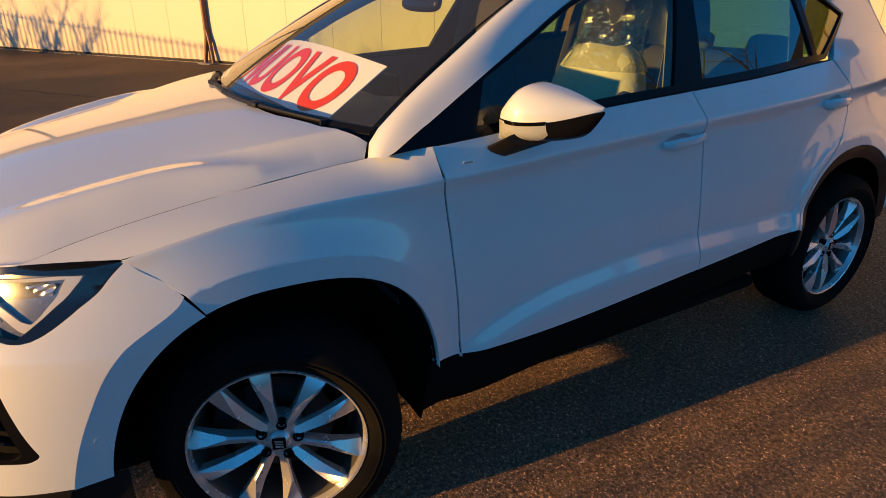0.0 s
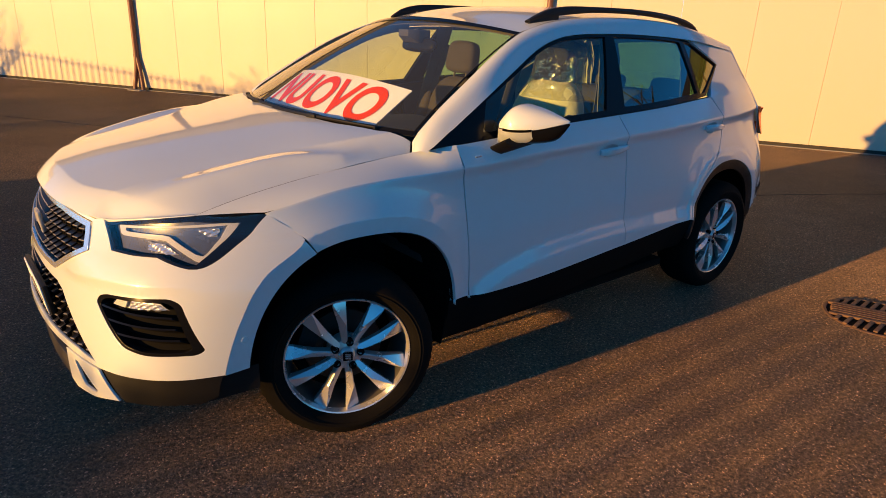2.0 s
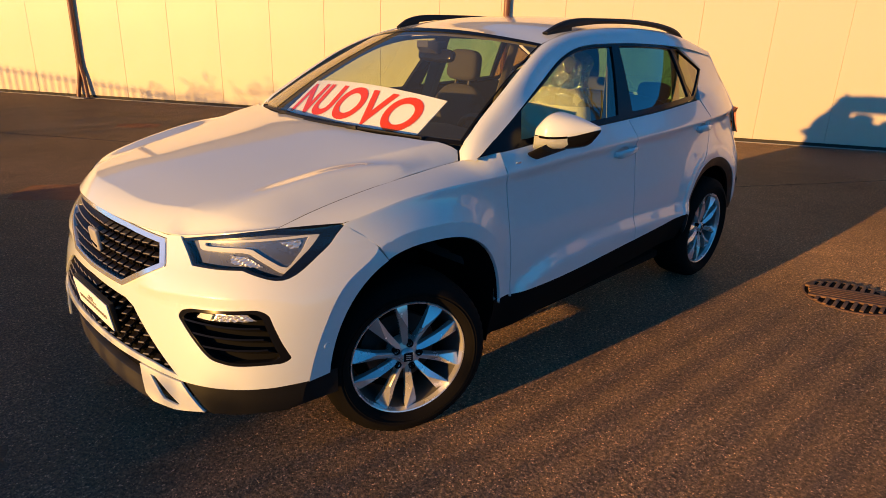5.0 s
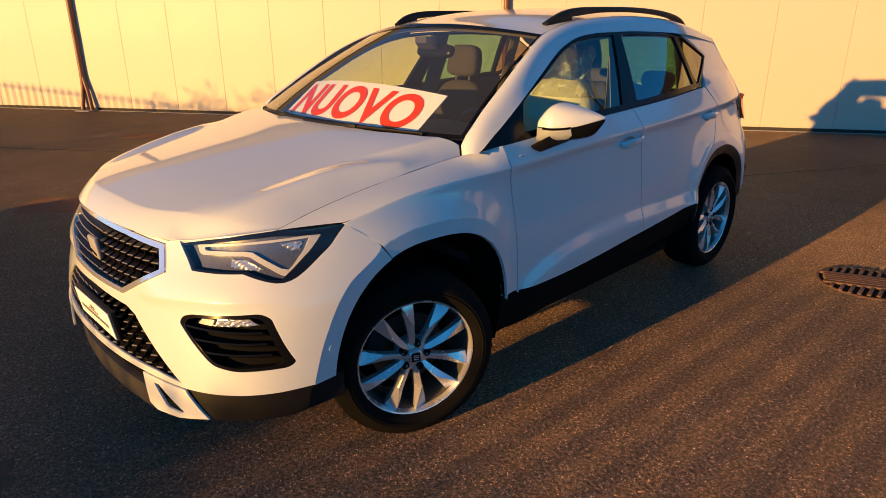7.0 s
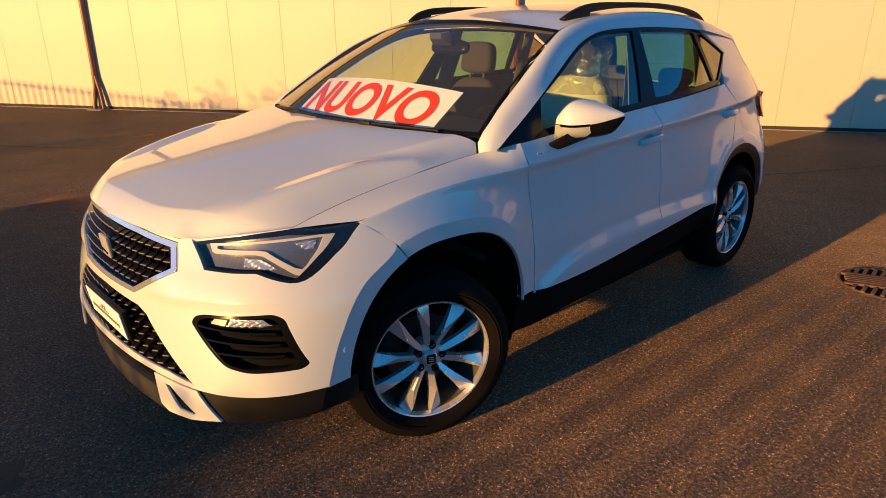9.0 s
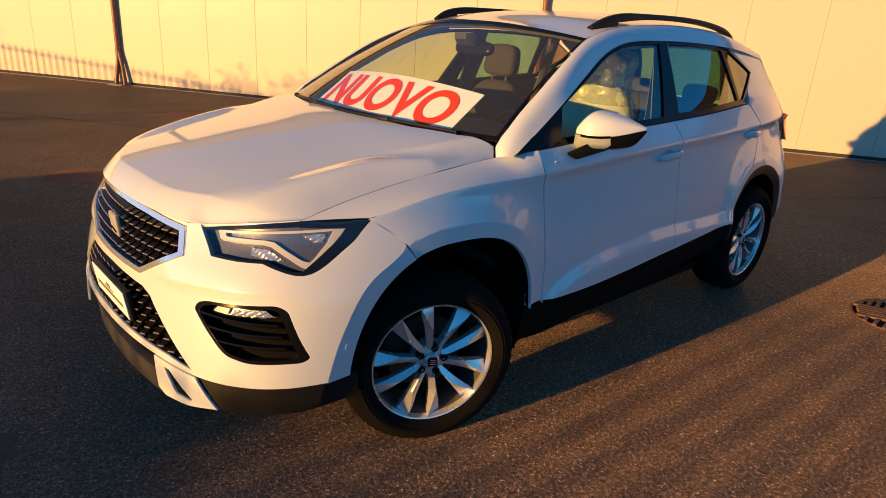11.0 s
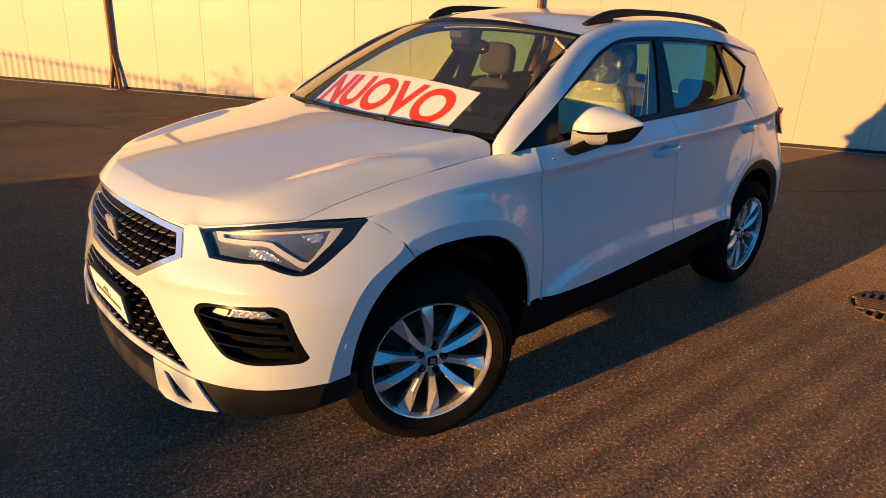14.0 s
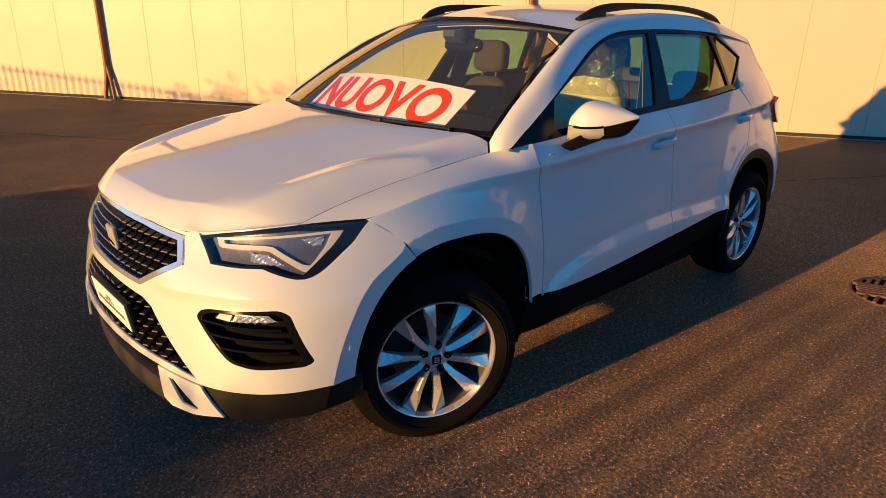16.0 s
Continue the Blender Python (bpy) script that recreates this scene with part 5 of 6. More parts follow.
        lathe(bm, [(0.0001, 0.018), (0.008, 0.018), (0.009, 0.021), (0.0095, 0.0105), (0.0145, 0.0105), (0.0150, 0.030)], 16)
        part("bolt_well", bm, VOID, w, at=Matrix.Translation((0.051 * math.sin(a), 0, 0.051 * math.cos(a))))
    # brake behind the spokes
    bm = bmesh.new()
    lathe(bm, [(0.05, 0.105), (0.075, 0.105), (0.078, 0.095), (0.148, 0.095), (0.150, 0.10), (0.150, 0.115), (0.05, 0.118)], 48)
    part("brake_disc", bm, IRON, w)
    # shield coloured near-black to deepen the shade in the spoke gaps
    bm = bmesh.new()
    lathe(bm, [(0.0001, 0.13), (0.19, 0.13), (0.20, 0.14)], 32)
    part("dust_shield", bm, VOID, w)
    bm = bmesh.new()
    box(bm, (0.07, 0.05, 0.14), (-0.135, 0.09, 0.05), (0, 20, 0), 0.012)
    part("caliper", bm, DARK_ALLOY, w)
    bm = bmesh.new()
    tube(bm, [(0.155, 0.03, -0.145), (0.150, 0.012, -0.140), (0.148, 0.002, -0.138)], [0.003, 0.003, 0.0035], 8)
    part("valve", bm, GLOSS_BLACK, w)
    return w


STEER = 20.0
wheel((0.010, -0.856, 0.312), STEER * -1, True, -0.332)
wheel((0.0, 0.862, 0.312), STEER * -1, False, -0.332)
wheel((2.638, -0.852, 0.314), 0, True, -0.334)
wheel((2.638, 0.852, 0.314), 0, False, -0.334)
# ---- mirrors, handles, wipers ----
def loft(bm, rows, closed=True, caps=True):
    vv = [[bm.verts.new(p) for p in r] for r in rows]
    n = len(rows[0])
    for p, q in zip(vv, vv[1:]):
        for k in range(n if closed else n - 1):
            bm.faces.new((p[k], p[(k + 1) % n], q[(k + 1) % n], q[k]))
    if caps:
        bm.faces.new(vv[0][::-1])
        bm.faces.new(vv[-1])


def shell_rows(m, up):
    """Cross-sections of the door mirror's upper (or lower) shell, from the door outwards."""
    rows = []
    for i in range(15):
        t = i / 14
        y = -0.852 - 0.196 * t
        top = along([(0, 1.160), (0.09, 1.190), (0.19, 1.205), (0.36, 1.201), (0.6, 1.188), (0.85, 1.167), (1, 1.152)], t)
        split = along([(0, 1.112), (0.4, 1.110), (0.7, 1.118), (1, 1.144)], t)
        bot = along([(0, 1.036), (0.2, 1.050), (0.6, 1.060), (0.85, 1.085), (1, 1.136)], t)
        fx = along([(0, 0.712), (0.3, 0.712), (0.6, 0.758), (0.85, 0.835), (1, 0.893)], t)
        bx = along([(0, 0.80), (0.5, 0.85), (0.85, 0.885), (1, 0.903)], t)
        row = []
        if up:
            for k in range(13):
                a = math.pi / 2 * k / 12
                row.append((bx - (bx - fx) * math.sin(math.pi / 2 - a) ** 0.75 if a < math.pi / 2 else bx, m * y, split + (top - split) * math.sin(a) ** 0.8))
            row += [(bx, m * y, split)]
        else:
            for k in range(13):
                a = math.pi / 2 * k / 12
                row.append((bx - (bx - fx) * math.cos(a) ** 0.75, m * y, split - 0.002 - (split - bot) * math.sin(a) ** 0.8))
            row += [(bx, m * y, split - 0.002)]
        rows.append(row)
    return rows


for m in (1, -1):
    bm = bmesh.new()
    loft(bm, shell_rows(m, True))
    mir = part("door_mirror", bm, PAINT, car, "white door mirror with black lower shell")
    bm = bmesh.new()
    rows = shell_rows(m, False)
    loft(bm, rows)
    low = part("lower_shell", bm, GLOSS_BLACK, mir, "black lower mirror shell")
    # white front of the lower shell, under the dark indicator slit
    bm = bmesh.new()
    rows = []
    for i, n in enumerate((12, 12, 11, 10, 9, 9, 8, 8, 7, 5)):
        src = shell_rows(m, False)[i]
        rows.append([(p[0] - 0.003, p[1], p[2] - 0.001) for p in src[0:n]])
        rows[-1] += [rows[-1][-1]] * (12 - n)
    first = [Vector(p) for p in rows[0]]
    for t in (0.25, 0.5, 0.75, 1.0):      # neck that runs down to the foot
        rows.insert(0, [p.lerp(Vector((0.722, -0.840 * m, 1.031 + 0.018 * (1 - k / 11))), t) + Vector((0, 0, -0.012 * math.sin(math.pi * t))) for k, p in enumerate(first)])
    loft(bm, rows, closed=False, caps=False)
    bmesh.ops.solidify(bm, geom=bm.faces[:], thickness=0.002)
    part("lower_cover", bm, PAINT, mir)
    bm = bmesh.new()
    up = [(r[0][0] - 0.005, r[0][1], r[0][2] + 0.003) for r in shell_rows(m, True)][2:10]
    dn = [(x, y, z - 0.010) for x, y, z in up]
    loft(bm, [[u, d] for u, d in zip(up, dn)], closed=False, caps=False)
    bmesh.ops.solidify(bm, geom=bm.faces[:], thickness=0.003)
    part("indicator", bm, GLOSS_BLACK, mir)
    bm = bmesh.new()
    rows = []
    for t in np.linspace(0, 1, 6):
        c = Vector((0.693, -0.852 * m, 1.018)).lerp(Vector((0.775, -0.925 * m, 1.066)), t)
        sx, sz = 0.038 + 0.040 * t, 0.016 + 0.004 * t
        rows.append([(c.x + sx * math.cos(a), c.y - 0.02 * m * math.cos(a), c.z + sz * math.sin(a)) for a in [2 * math.pi * k / 12 for k in range(12)]])
    loft(bm, rows)
    part("mirror_foot", bm, BLACK, mir)
    bm = bmesh.new()
    rows = []
    for i in range(2, 13):
        r = shell_rows(m, True)[i]
        q = shell_rows(m, False)[i]
        rows.append([(r[-1][0] + 0.002, r[-1][1], r[-2][2] - 0.008), (r[-1][0] + 0.002, q[-1][1], q[-2][2] + 0.008)])
    loft(bm, rows, closed=False, caps=False)
    part("mirror_glass", bm, CHROME, mir, "mirror glass")

    for x0, x1, z0, z1, nm in ((1.366, 1.571, 0.949, 0.964, "door_handle"), (2.287, 2.480, 1.000, 0.998, "door_handle")):
        bm = bmesh.new()
        rows = []
        for i in range(13):
            t = i / 12
            x = x0 + (x1 - x0) * t
            z = z0 + (z1 - z0) * t + 0.004
            w = side_w(x, z) + 0.002 + 0.030 * math.sin(math.pi * min(1, max(0, t))) ** 0.4
            h = along([(0, 0.013), (0.12, 0.018), (0.6, 0.017), (1, 0.011)], t)
            rows.append([(x, -m * (w + dy), z + dz) for dy, dz in ((0, h), (0.008, h * 0.5), (0.009, -h * 0.4), (0.002, -h), (-0.010, -h * 0.6), (-0.010, h * 0.7))])
        loft(bm, rows)
        hd = part(nm, bm, PAINT, car, "white door handle")
        cx, cz = (1.446, 0.955) if x0 < 2 else (2.365, 0.999)
        bm = bmesh.new()
        rows = []
        for j in range(7):
            k = 1.03 - j / 6 * 1.02
            rows.append([(cx + 0.068 * k * math.cos(a), -m * (side_w(cx + 0.068 * k * math.cos(a), cz + 0.031 * k * math.sin(a)) - 0.001 - 0.028 * max(0, 1 - k * k) ** 0.6), cz + 0.031 * k * math.sin(a)) for a in [2 * math.pi * i / 28 for i in range(28)]])
        loft(bm, rows, caps=False)
        part("handle_recess", bm, PAINT, hd)
    # small side badge behind the front wheel arch top
    bm = bmesh.new()
    box(bm, (0.030, 0.003, 0.007), (0, 0, 0), bevel=0.001)
    part("side_mark", bm, CHROME, car, at=pose(0.60, -m * (side_w(0.60, 1.008) + 0.001), 1.008, 0, 0, 0))

# cowl and wipers
bm = bmesh.new()
rows = []
for i in range(25):
    s = 2 * i / 24 - 1
    x = 0.205 + 0.172 * abs(s) ** 2.2
    y = s * 0.735
    rows.append([(x - 0.03, y, 1.060), (x + 0.02, y, 1.068), (x + 0.045, y, 1.100), (x + 0.03, y, 1.06)])
loft(bm, rows)
part("cowl", bm, BLACK, car, "black plastic cowl below the windscreen")


def on_screen(u, v, d):
    p = screen(u, v)
    n = (screen(min(1, u + 0.01), v) - screen(max(0, u - 0.01), v)).cross(screen(u, v + 0.01) - screen(u, v)).normalized()
    if n.z < 0:
        n = -n
    return p + n * d


for u0, v0, u1, v1 in ((0.93, 0.0, 0.45, 0.012), (0.55, 0.0, 0.10, 0.015)):
    pts = [on_screen(u0 + (u1 - u0) * k / 12, max(0.0, v0 + (v1 - v0) * k / 12) + 0.002, 0.006 + 0.008 * math.sin(math.pi * k / 12)) for k in range(13)]
    bm = bmesh.new()
    tube(bm, pts, [0.010 - 0.004 * k / 12 for k in range(13)], 8)
    wp = part("wiper", bm, BLACK, car, "black windscreen wiper")
    bm = bmesh.new()
    tube(bm, [p + Vector((0.012, 0, -0.008)) for p in pts[3:]], 0.005, 6)
    part("wiper_blade", bm, GLOSS_BLACK, wp)
    bm = bmesh.new()
    box(bm, (0.03, 0.06, 0.016), tuple(pts[6]), (0, 0, 10), 0.004)
    part("wiper_clip", bm, BLACK, wp)
for m in (1, -1):
    bm = bmesh.new()
    box(bm, (0.02, 0.012, 0.016), (0.30, -0.60 * m, 1.10), (0, 0, 0), 0.003)
    part("washer_jet", bm, BLACK, car)

# antenna fin
bm = bmesh.new()
loft(bm, [[(2.62 + 0.16 * t, w * (1 - t * 0.3), 1.56 - 0.035 * t + 0.0 * t) for w in (-0.02, 0.02)] + [(2.74 + 0.04 * t, 0.003, 1.56 + 0.055 * t), (2.74 + 0.04 * t, -0.003, 1.56 + 0.055 * t)] for t in (0, 0.5, 1)])
part("antenna_fin", bm, PAINT, car)
# ---- cabin ----
bm = bmesh.new()
rows = []
for i in range(21):
    s = 2 * i / 20 - 1
    y = s * 0.72
    f = 0.24 + 0.13 * abs(s) ** 2.2
    hump = 0.035 * math.exp(-((y + 0.36) / 0.22) ** 2)
    rows.append([(f, y, 1.045), (0.50, y, 1.055 + hump * 0.4), (0.70, y, 1.060 + hump), (0.78, y, 1.040 + hump), (0.80, y, 0.98), (0.74, y, 0.80), (0.70, y, 0.55), (0.45, y, 0.55)])
loft(bm, rows)
part("dashboard", bm, CABIN, car, "dark grey dashboard")
bm = bmesh.new()
box(bm, (0.02, 0.24, 0.15), (0.80, 0.02, 1.06), (0, -12, 0), 0.012)
part("centre_screen", bm, GLOSS_BLACK, car, "dark centre display")


def ring_mesh(bm, R, r, n=36, m=10):
    vs = [[bm.verts.new(((R + r * math.cos(2 * math.pi * j / m)) * math.cos(2 * math.pi * i / n), (R + r * math.cos(2 * math.pi * j / m)) * math.sin(2 * math.pi * i / n), r * math.sin(2 * math.pi * j / m))) for j in range(m)] for i in range(n)]
    for i in range(n):
        for j in range(m):
            bm.faces.new((vs[i][j], vs[(i + 1) % n][j], vs[(i + 1) % n][(j + 1) % m], vs[i][(j + 1) % m]))


bm = bmesh.new()
ring_mesh(bm, 0.175, 0.016)
box(bm, (0.10, 0.13, 0.05), (0, 0, -0.015), bevel=0.02)
box(bm, (0.06, 0.34, 0.018), (0, 0, -0.006), bevel=0.006)
part("steering_wheel", bm, CABIN, car, "black steering wheel", at=pose(0.97, -0.36, 0.955, 0, 66, 0))


def cushion(bm, sx, sy, sz, at, turn=(0, 0, 0), e=3.0, taper=1.0):
    """A padded block with rounded sides."""
    mt = pose(*at, *turn)
    made = bmesh.ops.create_uvsphere(bm, u_segments=28, v_segments=18, radius=1.0)["verts"]
    for v in made:
        c = v.co
        q = [math.copysign(abs(a) ** (2 / e), a) for a in c]
        k = 1 + (taper - 1) * (0.5 + 0.5 * q[2])
        v.co = mt @ Vector((q[0] * sx, q[1] * sy * k, q[2] * sz))


def seat(y, back_x, driver):
    bm = bmesh.new()
    cushion(bm, 0.075, 0.245, 0.33, (back_x, y, 0.865), (0, 16, 0), 3.2, 0.84)
    s = part("front_seat", bm, FABRIC, car, "dark grey fabric front seat")
    bm = bmesh.new()
    cushion(bm, 0.27, 0.25, 0.085, (back_x - 0.30, y, 0.555), (0, -6, 0), 3.4)
    part("seat_cushion", bm, FABRIC, s)
    bm = bmesh.new()
    cushion(bm, 0.048, 0.128, 0.094, (back_x + 0.095, y, 1.300), (0, 10, 0), 4.0, 0.86)
    part("headrest", bm, FABRIC, s)
    for d in (-0.055, 0.055):
        bm = bmesh.new()
        tube(bm, [(back_x + 0.07, y + d, 1.14), (back_x + 0.085, y + d, 1.24)], 0.007, 8)
        part("headrest_post", bm, CABIN, s)
    for d in (-1, 1):
        bm = bmesh.new()
        cushion(bm, 0.06, 0.05, 0.26, (back_x - 0.05, y + d * 0.205, 0.83), (0, 16, 0), 2.6, 0.9)
        part("side_bolster", bm, FABRIC, s)
    bm = bmesh.new()
    box(bm, (0.5, 0.44, 0.18), (back_x - 0.25, y, 0.40), bevel=0.03)
    part("seat_base", bm, CABIN, s)
    return s


seat(-0.36, 1.475, True)
seat(0.36, 1.475, False)
bm = bmesh.new()
cushion(bm, 0.09, 0.62, 0.32, (2.42, 0, 0.83), (0, 20, 0), 5)
bench = part("rear_bench", bm, CABIN, car, "dark fabric rear bench")
bm = bmesh.new()
cushion(bm, 0.27, 0.62, 0.09, (2.12, 0, 0.56), (0, -5, 0), 5)
part("bench_cushion", bm, CABIN, bench)
for y in (-0.42, 0.0, 0.42):
    bm = bmesh.new()
    cushion(bm, 0.04, 0.11, 0.055, (2.56, y, 1.17), (0, 12, 0), 3.5)
    part("bench_headrest", bm, CABIN, bench)

# headliner, pillar trims, belts
sheet("headliner", lambda u, v: roof(0.03 + 0.94 * u, 0.02 + 0.95 * v) - Vector((0, 0, 0.035)), 16, 16, TRIM, car, "light grey headliner")
for far in (False, True):
    m = -1 if far else 1
    for x0, x1, w, nm in ((1.47, 1.60, 0.11, "centre_pillar_trim"), (2.26, 2.34, 0.10, "rear_pillar_trim")):
        top_p = [(x1 - 0.01 + w * k / 5, -(glass_w(x1, 1.46) - 0.035 + 0.015 * abs(k - 2.5) / 2.5), 1.47) for k in range(6)]
        low_p = [(x0 - 0.02 + w * k / 5, -(glass_w(x0, 1.06) - 0.045 + 0.015 * abs(k - 2.5) / 2.5), 0.62) for k in range(6)]
        sheet(nm, ruled(top_p, low_p), 6, 8, TRIM, car, mirror=far, thick=0.004)
    sheet("screen_pillar_trim", ruled([(0.42 + 0.65 * v, -(0.752 - 0.135 * v), 1.060 + 0.385 * v) for v in np.linspace(0, 1, 8)],
                                      [(0.46 + 0.66 * v, -(0.775 - 0.14 * v), 1.055 + 0.365 * v) for v in np.linspace(0, 1, 8)], 0.0), 8, 2, CABIN, car, mirror=far, thick=0.006)
    sheet("door_lining", lambda u, v: (0.52 + 1.95 * u, -(0.80 - 0.02 * u - 0.03 * v), along(BELT, 0.52 + 1.95 * u) - 0.004 - 0.62 * v), 20, 6, CABIN, car, mirror=far, label="dark grey door lining")
    bm = bmesh.new()
    pts = [Vector((1.66, -0.60 * m, 1.36)), Vector((1.60, -0.64 * m, 1.15)), Vector((1.52, -0.68 * m, 0.9)), Vector((1.44, -0.69 * m, 0.6))]
    loft(bm, [[tuple(p + Vector((-0.022, 0, 0))), tuple(p + Vector((0.022, 0, 0))), tuple(p + Vector((0.022, 0.002, 0))), tuple(p + Vector((-0.022, 0.002, 0)))] for p in pts])
    part("seat_belt", bm, TRIM, car, "pale seat belt")
# rear closing wall of the boot
bm = bmesh.new()
box(bm, (0.6, 1.1, 0.03), (2.80, 0, 1.02), bevel=0.01)
part("parcel_shelf", bm, CABIN, car, "dark parcel shelf")
# inside mirror with its sensor housing
bm = bmesh.new()
cushion(bm, 0.022, 0.118, 0.036, (0.945, -0.02, 1.385), (0, 14, 6), 3.2)
im = part("inside_mirror", bm, GLOSS_BLACK, car, "black inside mirror")
bm = bmesh.new()
loft(bm, [[(0.86 + dx, 0.0 + sy * k, 1.455 + dz) for k, dz in ((-1, 0), (1, 0), (1, -h), (-1, -h))] for dx, sy, h, dz in ((0, 0.04, 0.03, -0.02), (0.05, 0.065, 0.06, 0.0), (0.12, 0.06, 0.05, 0.03))])
part("sensor_box", bm, CABIN, im)
bm = bmesh.new()
tube(bm, [(0.93, -0.01, 1.46), (0.94, -0.015, 1.42), (0.945, -0.02, 1.39)], 0.012, 8)
part("mirror_stem", bm, CABIN, im)

# film over the driver's seat: a thing of its own
film = tagged(new("seat_cover_film"), label="crumpled clear plastic film over the driver's seat", category="plastic cover")
film.matrix_basis = pose(0, 0, 0.02)
random.seed(5)


def film_form(u, v):
    a = 2 * math.pi * u
    z = 0.70 + 0.74 * v
    ry = along([(0.70, 0.27), (1.0, 0.262), (1.12, 0.225), (1.20, 0.165), (1.30, 0.150), (1.40, 0.130), (1.44, 0.03)], z)
    rx = along([(0.70, 0.17), (1.0, 0.125), (1.12, 0.105), (1.20, 0.085), (1.32, 0.080), (1.40, 0.06), (1.44, 0.015)], z)
    k = noise.noise(Vector((math.cos(a) * 3, math.sin(a) * 3, z * 9))) * 0.018 + abs(noise.noise(Vector((math.cos(a) * 7, math.sin(a) * 7, z * 16)))) * 0.016
    cx = 1.475 + (z - 0.865) * 0.27 + 0.0
    return Vector((cx + (rx + k) * math.cos(a), -0.36 + (ry + k) * math.sin(a), z))


sheet("film_hood", lambda u, v: film_form(u, 0.60 + 0.40 * v), 64, 24, FILM, film)
bm = bmesh.new()
cushion(bm, 0.115, 0.262, 0.32, (1.510, -0.36, 0.945), (0, 15, 0), 2.5, 0.84)
for v in bm.verts:
    v.co += v.co.normalized() * 0.010 * noise.noise(v.co * 9)
part("seat_sheet", bm, MILKY, film, "milky white sheet over the seat back")

# the red-on-white card
def card_form(u, v):
    """u from the card's start of reading, v from its foot."""
    bl, br, tl, tr = Vector((0.330, 0.490, 1.078)), Vector((0.327, -0.504, 1.076)), Vector((0.616, 0.602, 1.218)), Vector((0.559, -0.477, 1.221))
    p = bl.lerp(br, u).lerp(tl.lerp(tr, u), v)
    return p + Vector((-0.06, 0, 0.035)) * (4 * u * (1 - u)) * (0.55 + 0.3 * v)


card = sheet("sign_card", card_form, 32, 8, SIGN_WHITE, None, thick=0.003)
card.matrix_basis = pose(0, 0, 0.02)
tagged(card, label="white card with red word NUOVO behind the windscreen", category="sign")
fc = bpy.data.curves.new("word", "FONT")
fc.body = "NUOVO"
fc.offset = 0.028
fc.resolution_u = 6
tmp = bpy.data.objects.new("word", fc)
scene.collection.objects.link(tmp)
bpy.context.view_layer.update()
me = bpy.data.meshes.new_from_object(tmp.evaluated_get(bpy.context.evaluated_depsgraph_get()))
bpy.data.objects.remove(tmp)
xs = [v.co.x for v in me.vertices]
ys = [v.co.y for v in me.vertices]
x0, x1, y0, y1 = min(xs), max(xs), min(ys), max(ys)
bm = bmesh.new()
bm.from_mesh(me)
bmesh.ops.triangulate(bm, faces=bm.faces)
bmesh.ops.subdivide_edges(bm, edges=[e for e in bm.edges if e.calc_length() > 0.25], cuts=3)
for v in bm.verts:
    u = 0.045 + 0.90 * (v.co.x - x0) / (x1 - x0)
    w = 0.04 + 0.85 * (v.co.y - y0) / (y1 - y0)
    p = card_form(u, w)
    n = (card_form(u + 0.01, w) - card_form(u - 0.01, w)).cross(card_form(u, w + 0.01) - card_form(u, w - 0.01)).normalized()
    if n.z < 0:
        n = -n
    v.co = p + n * 0.0026
word = part("lettering", bm, SIGN_RED, card, "bold red capital letters")
# ---- beyond the yard, behind the camera: low wall with railing, bare trees, a hall ----
CONCRETE = material("grey_concrete", (0.34, 0.32, 0.29), 0.9, stain=0.5, stain_size=2.5, grain=0.3, grain_size=80, bump=0.4)
FENCE_A, FENCE_D = Vector((-12.6, -8.5, 0)), Vector((0.22, 1.0, 0)).normalized()
LOW, HIGH, LENGTH = 1.12, 1.56, 34.0
turn = Matrix.Rotation(math.atan2(FENCE_D.y, FENCE_D.x), 4, "Z")
MAIN = 13.6                                   # the high part of the wall ends here; the rest is lower
# unseen wall added to block the sun and cut warm bounce onto the flank
bm = bmesh.new()
box(bm, (0.25, 42.6, 3.0), (-14.2, -23.7, 1.5), bevel=0.01)
tagged(part("closing_wall", bm, CONCRETE, None), label="unseen plain grey concrete wall added to shade the ground", category="wall", kind="structure")
yard_wall = tagged(new("yard_wall"), label="low grey concrete yard wall carrying a railing", category="wall", kind="structure")
yard_wall.matrix_basis = Matrix.Translation(FENCE_A) @ turn
fence = tagged(new("railing"), label="grey steel picket railing on the low yard wall", category="railing")
fence.matrix_basis = Matrix.Translation(FENCE_A) @ turn
for x0, x1, top, pitch, wide in ((0.0, MAIN, LOW, 0.19, 0.028), (MAIN + 0.004, LENGTH, 0.62, 0.135, 0.028)):
    bm = bmesh.new()
    box(bm, (x1 - x0, 0.18, top), ((x0 + x1) / 2, 0, top / 2), bevel=0.01)
    part("wall_run", bm, CONCRETE, yard_wall)
    for z in (top + 0.06, HIGH - 0.09):
        bm = bmesh.new()
        box(bm, (x1 - x0, 0.03, 0.022), ((x0 + x1) / 2, 0, z), bevel=0.004)
        part("rail", bm, STEEL, fence)
    picket = bpy.data.meshes.new("picket")
    bm = bmesh.new()
    box(bm, (wide, 0.02, HIGH - top - 0.04), (0, 0, (HIGH - top - 0.04) / 2), bevel=0.003)
    bmesh.ops.create_cone(bm, cap_ends=True, segments=4, radius1=0.026, radius2=0.002, depth=0.05, matrix=Matrix.Translation((0, 0, HIGH - top - 0.02)) @ Matrix.Rotation(math.pi / 4, 4, "Z"))
    bm.to_mesh(picket)
    bm.free()
    picket.materials.append(STEEL)
    for i in range(int((x1 - x0) / pitch)):
        ob = new("picket", picket)
        ob.parent = fence
        ob.matrix_basis = Matrix.Translation((x0 + pitch * (i + 0.5), 0, top + 0.01))


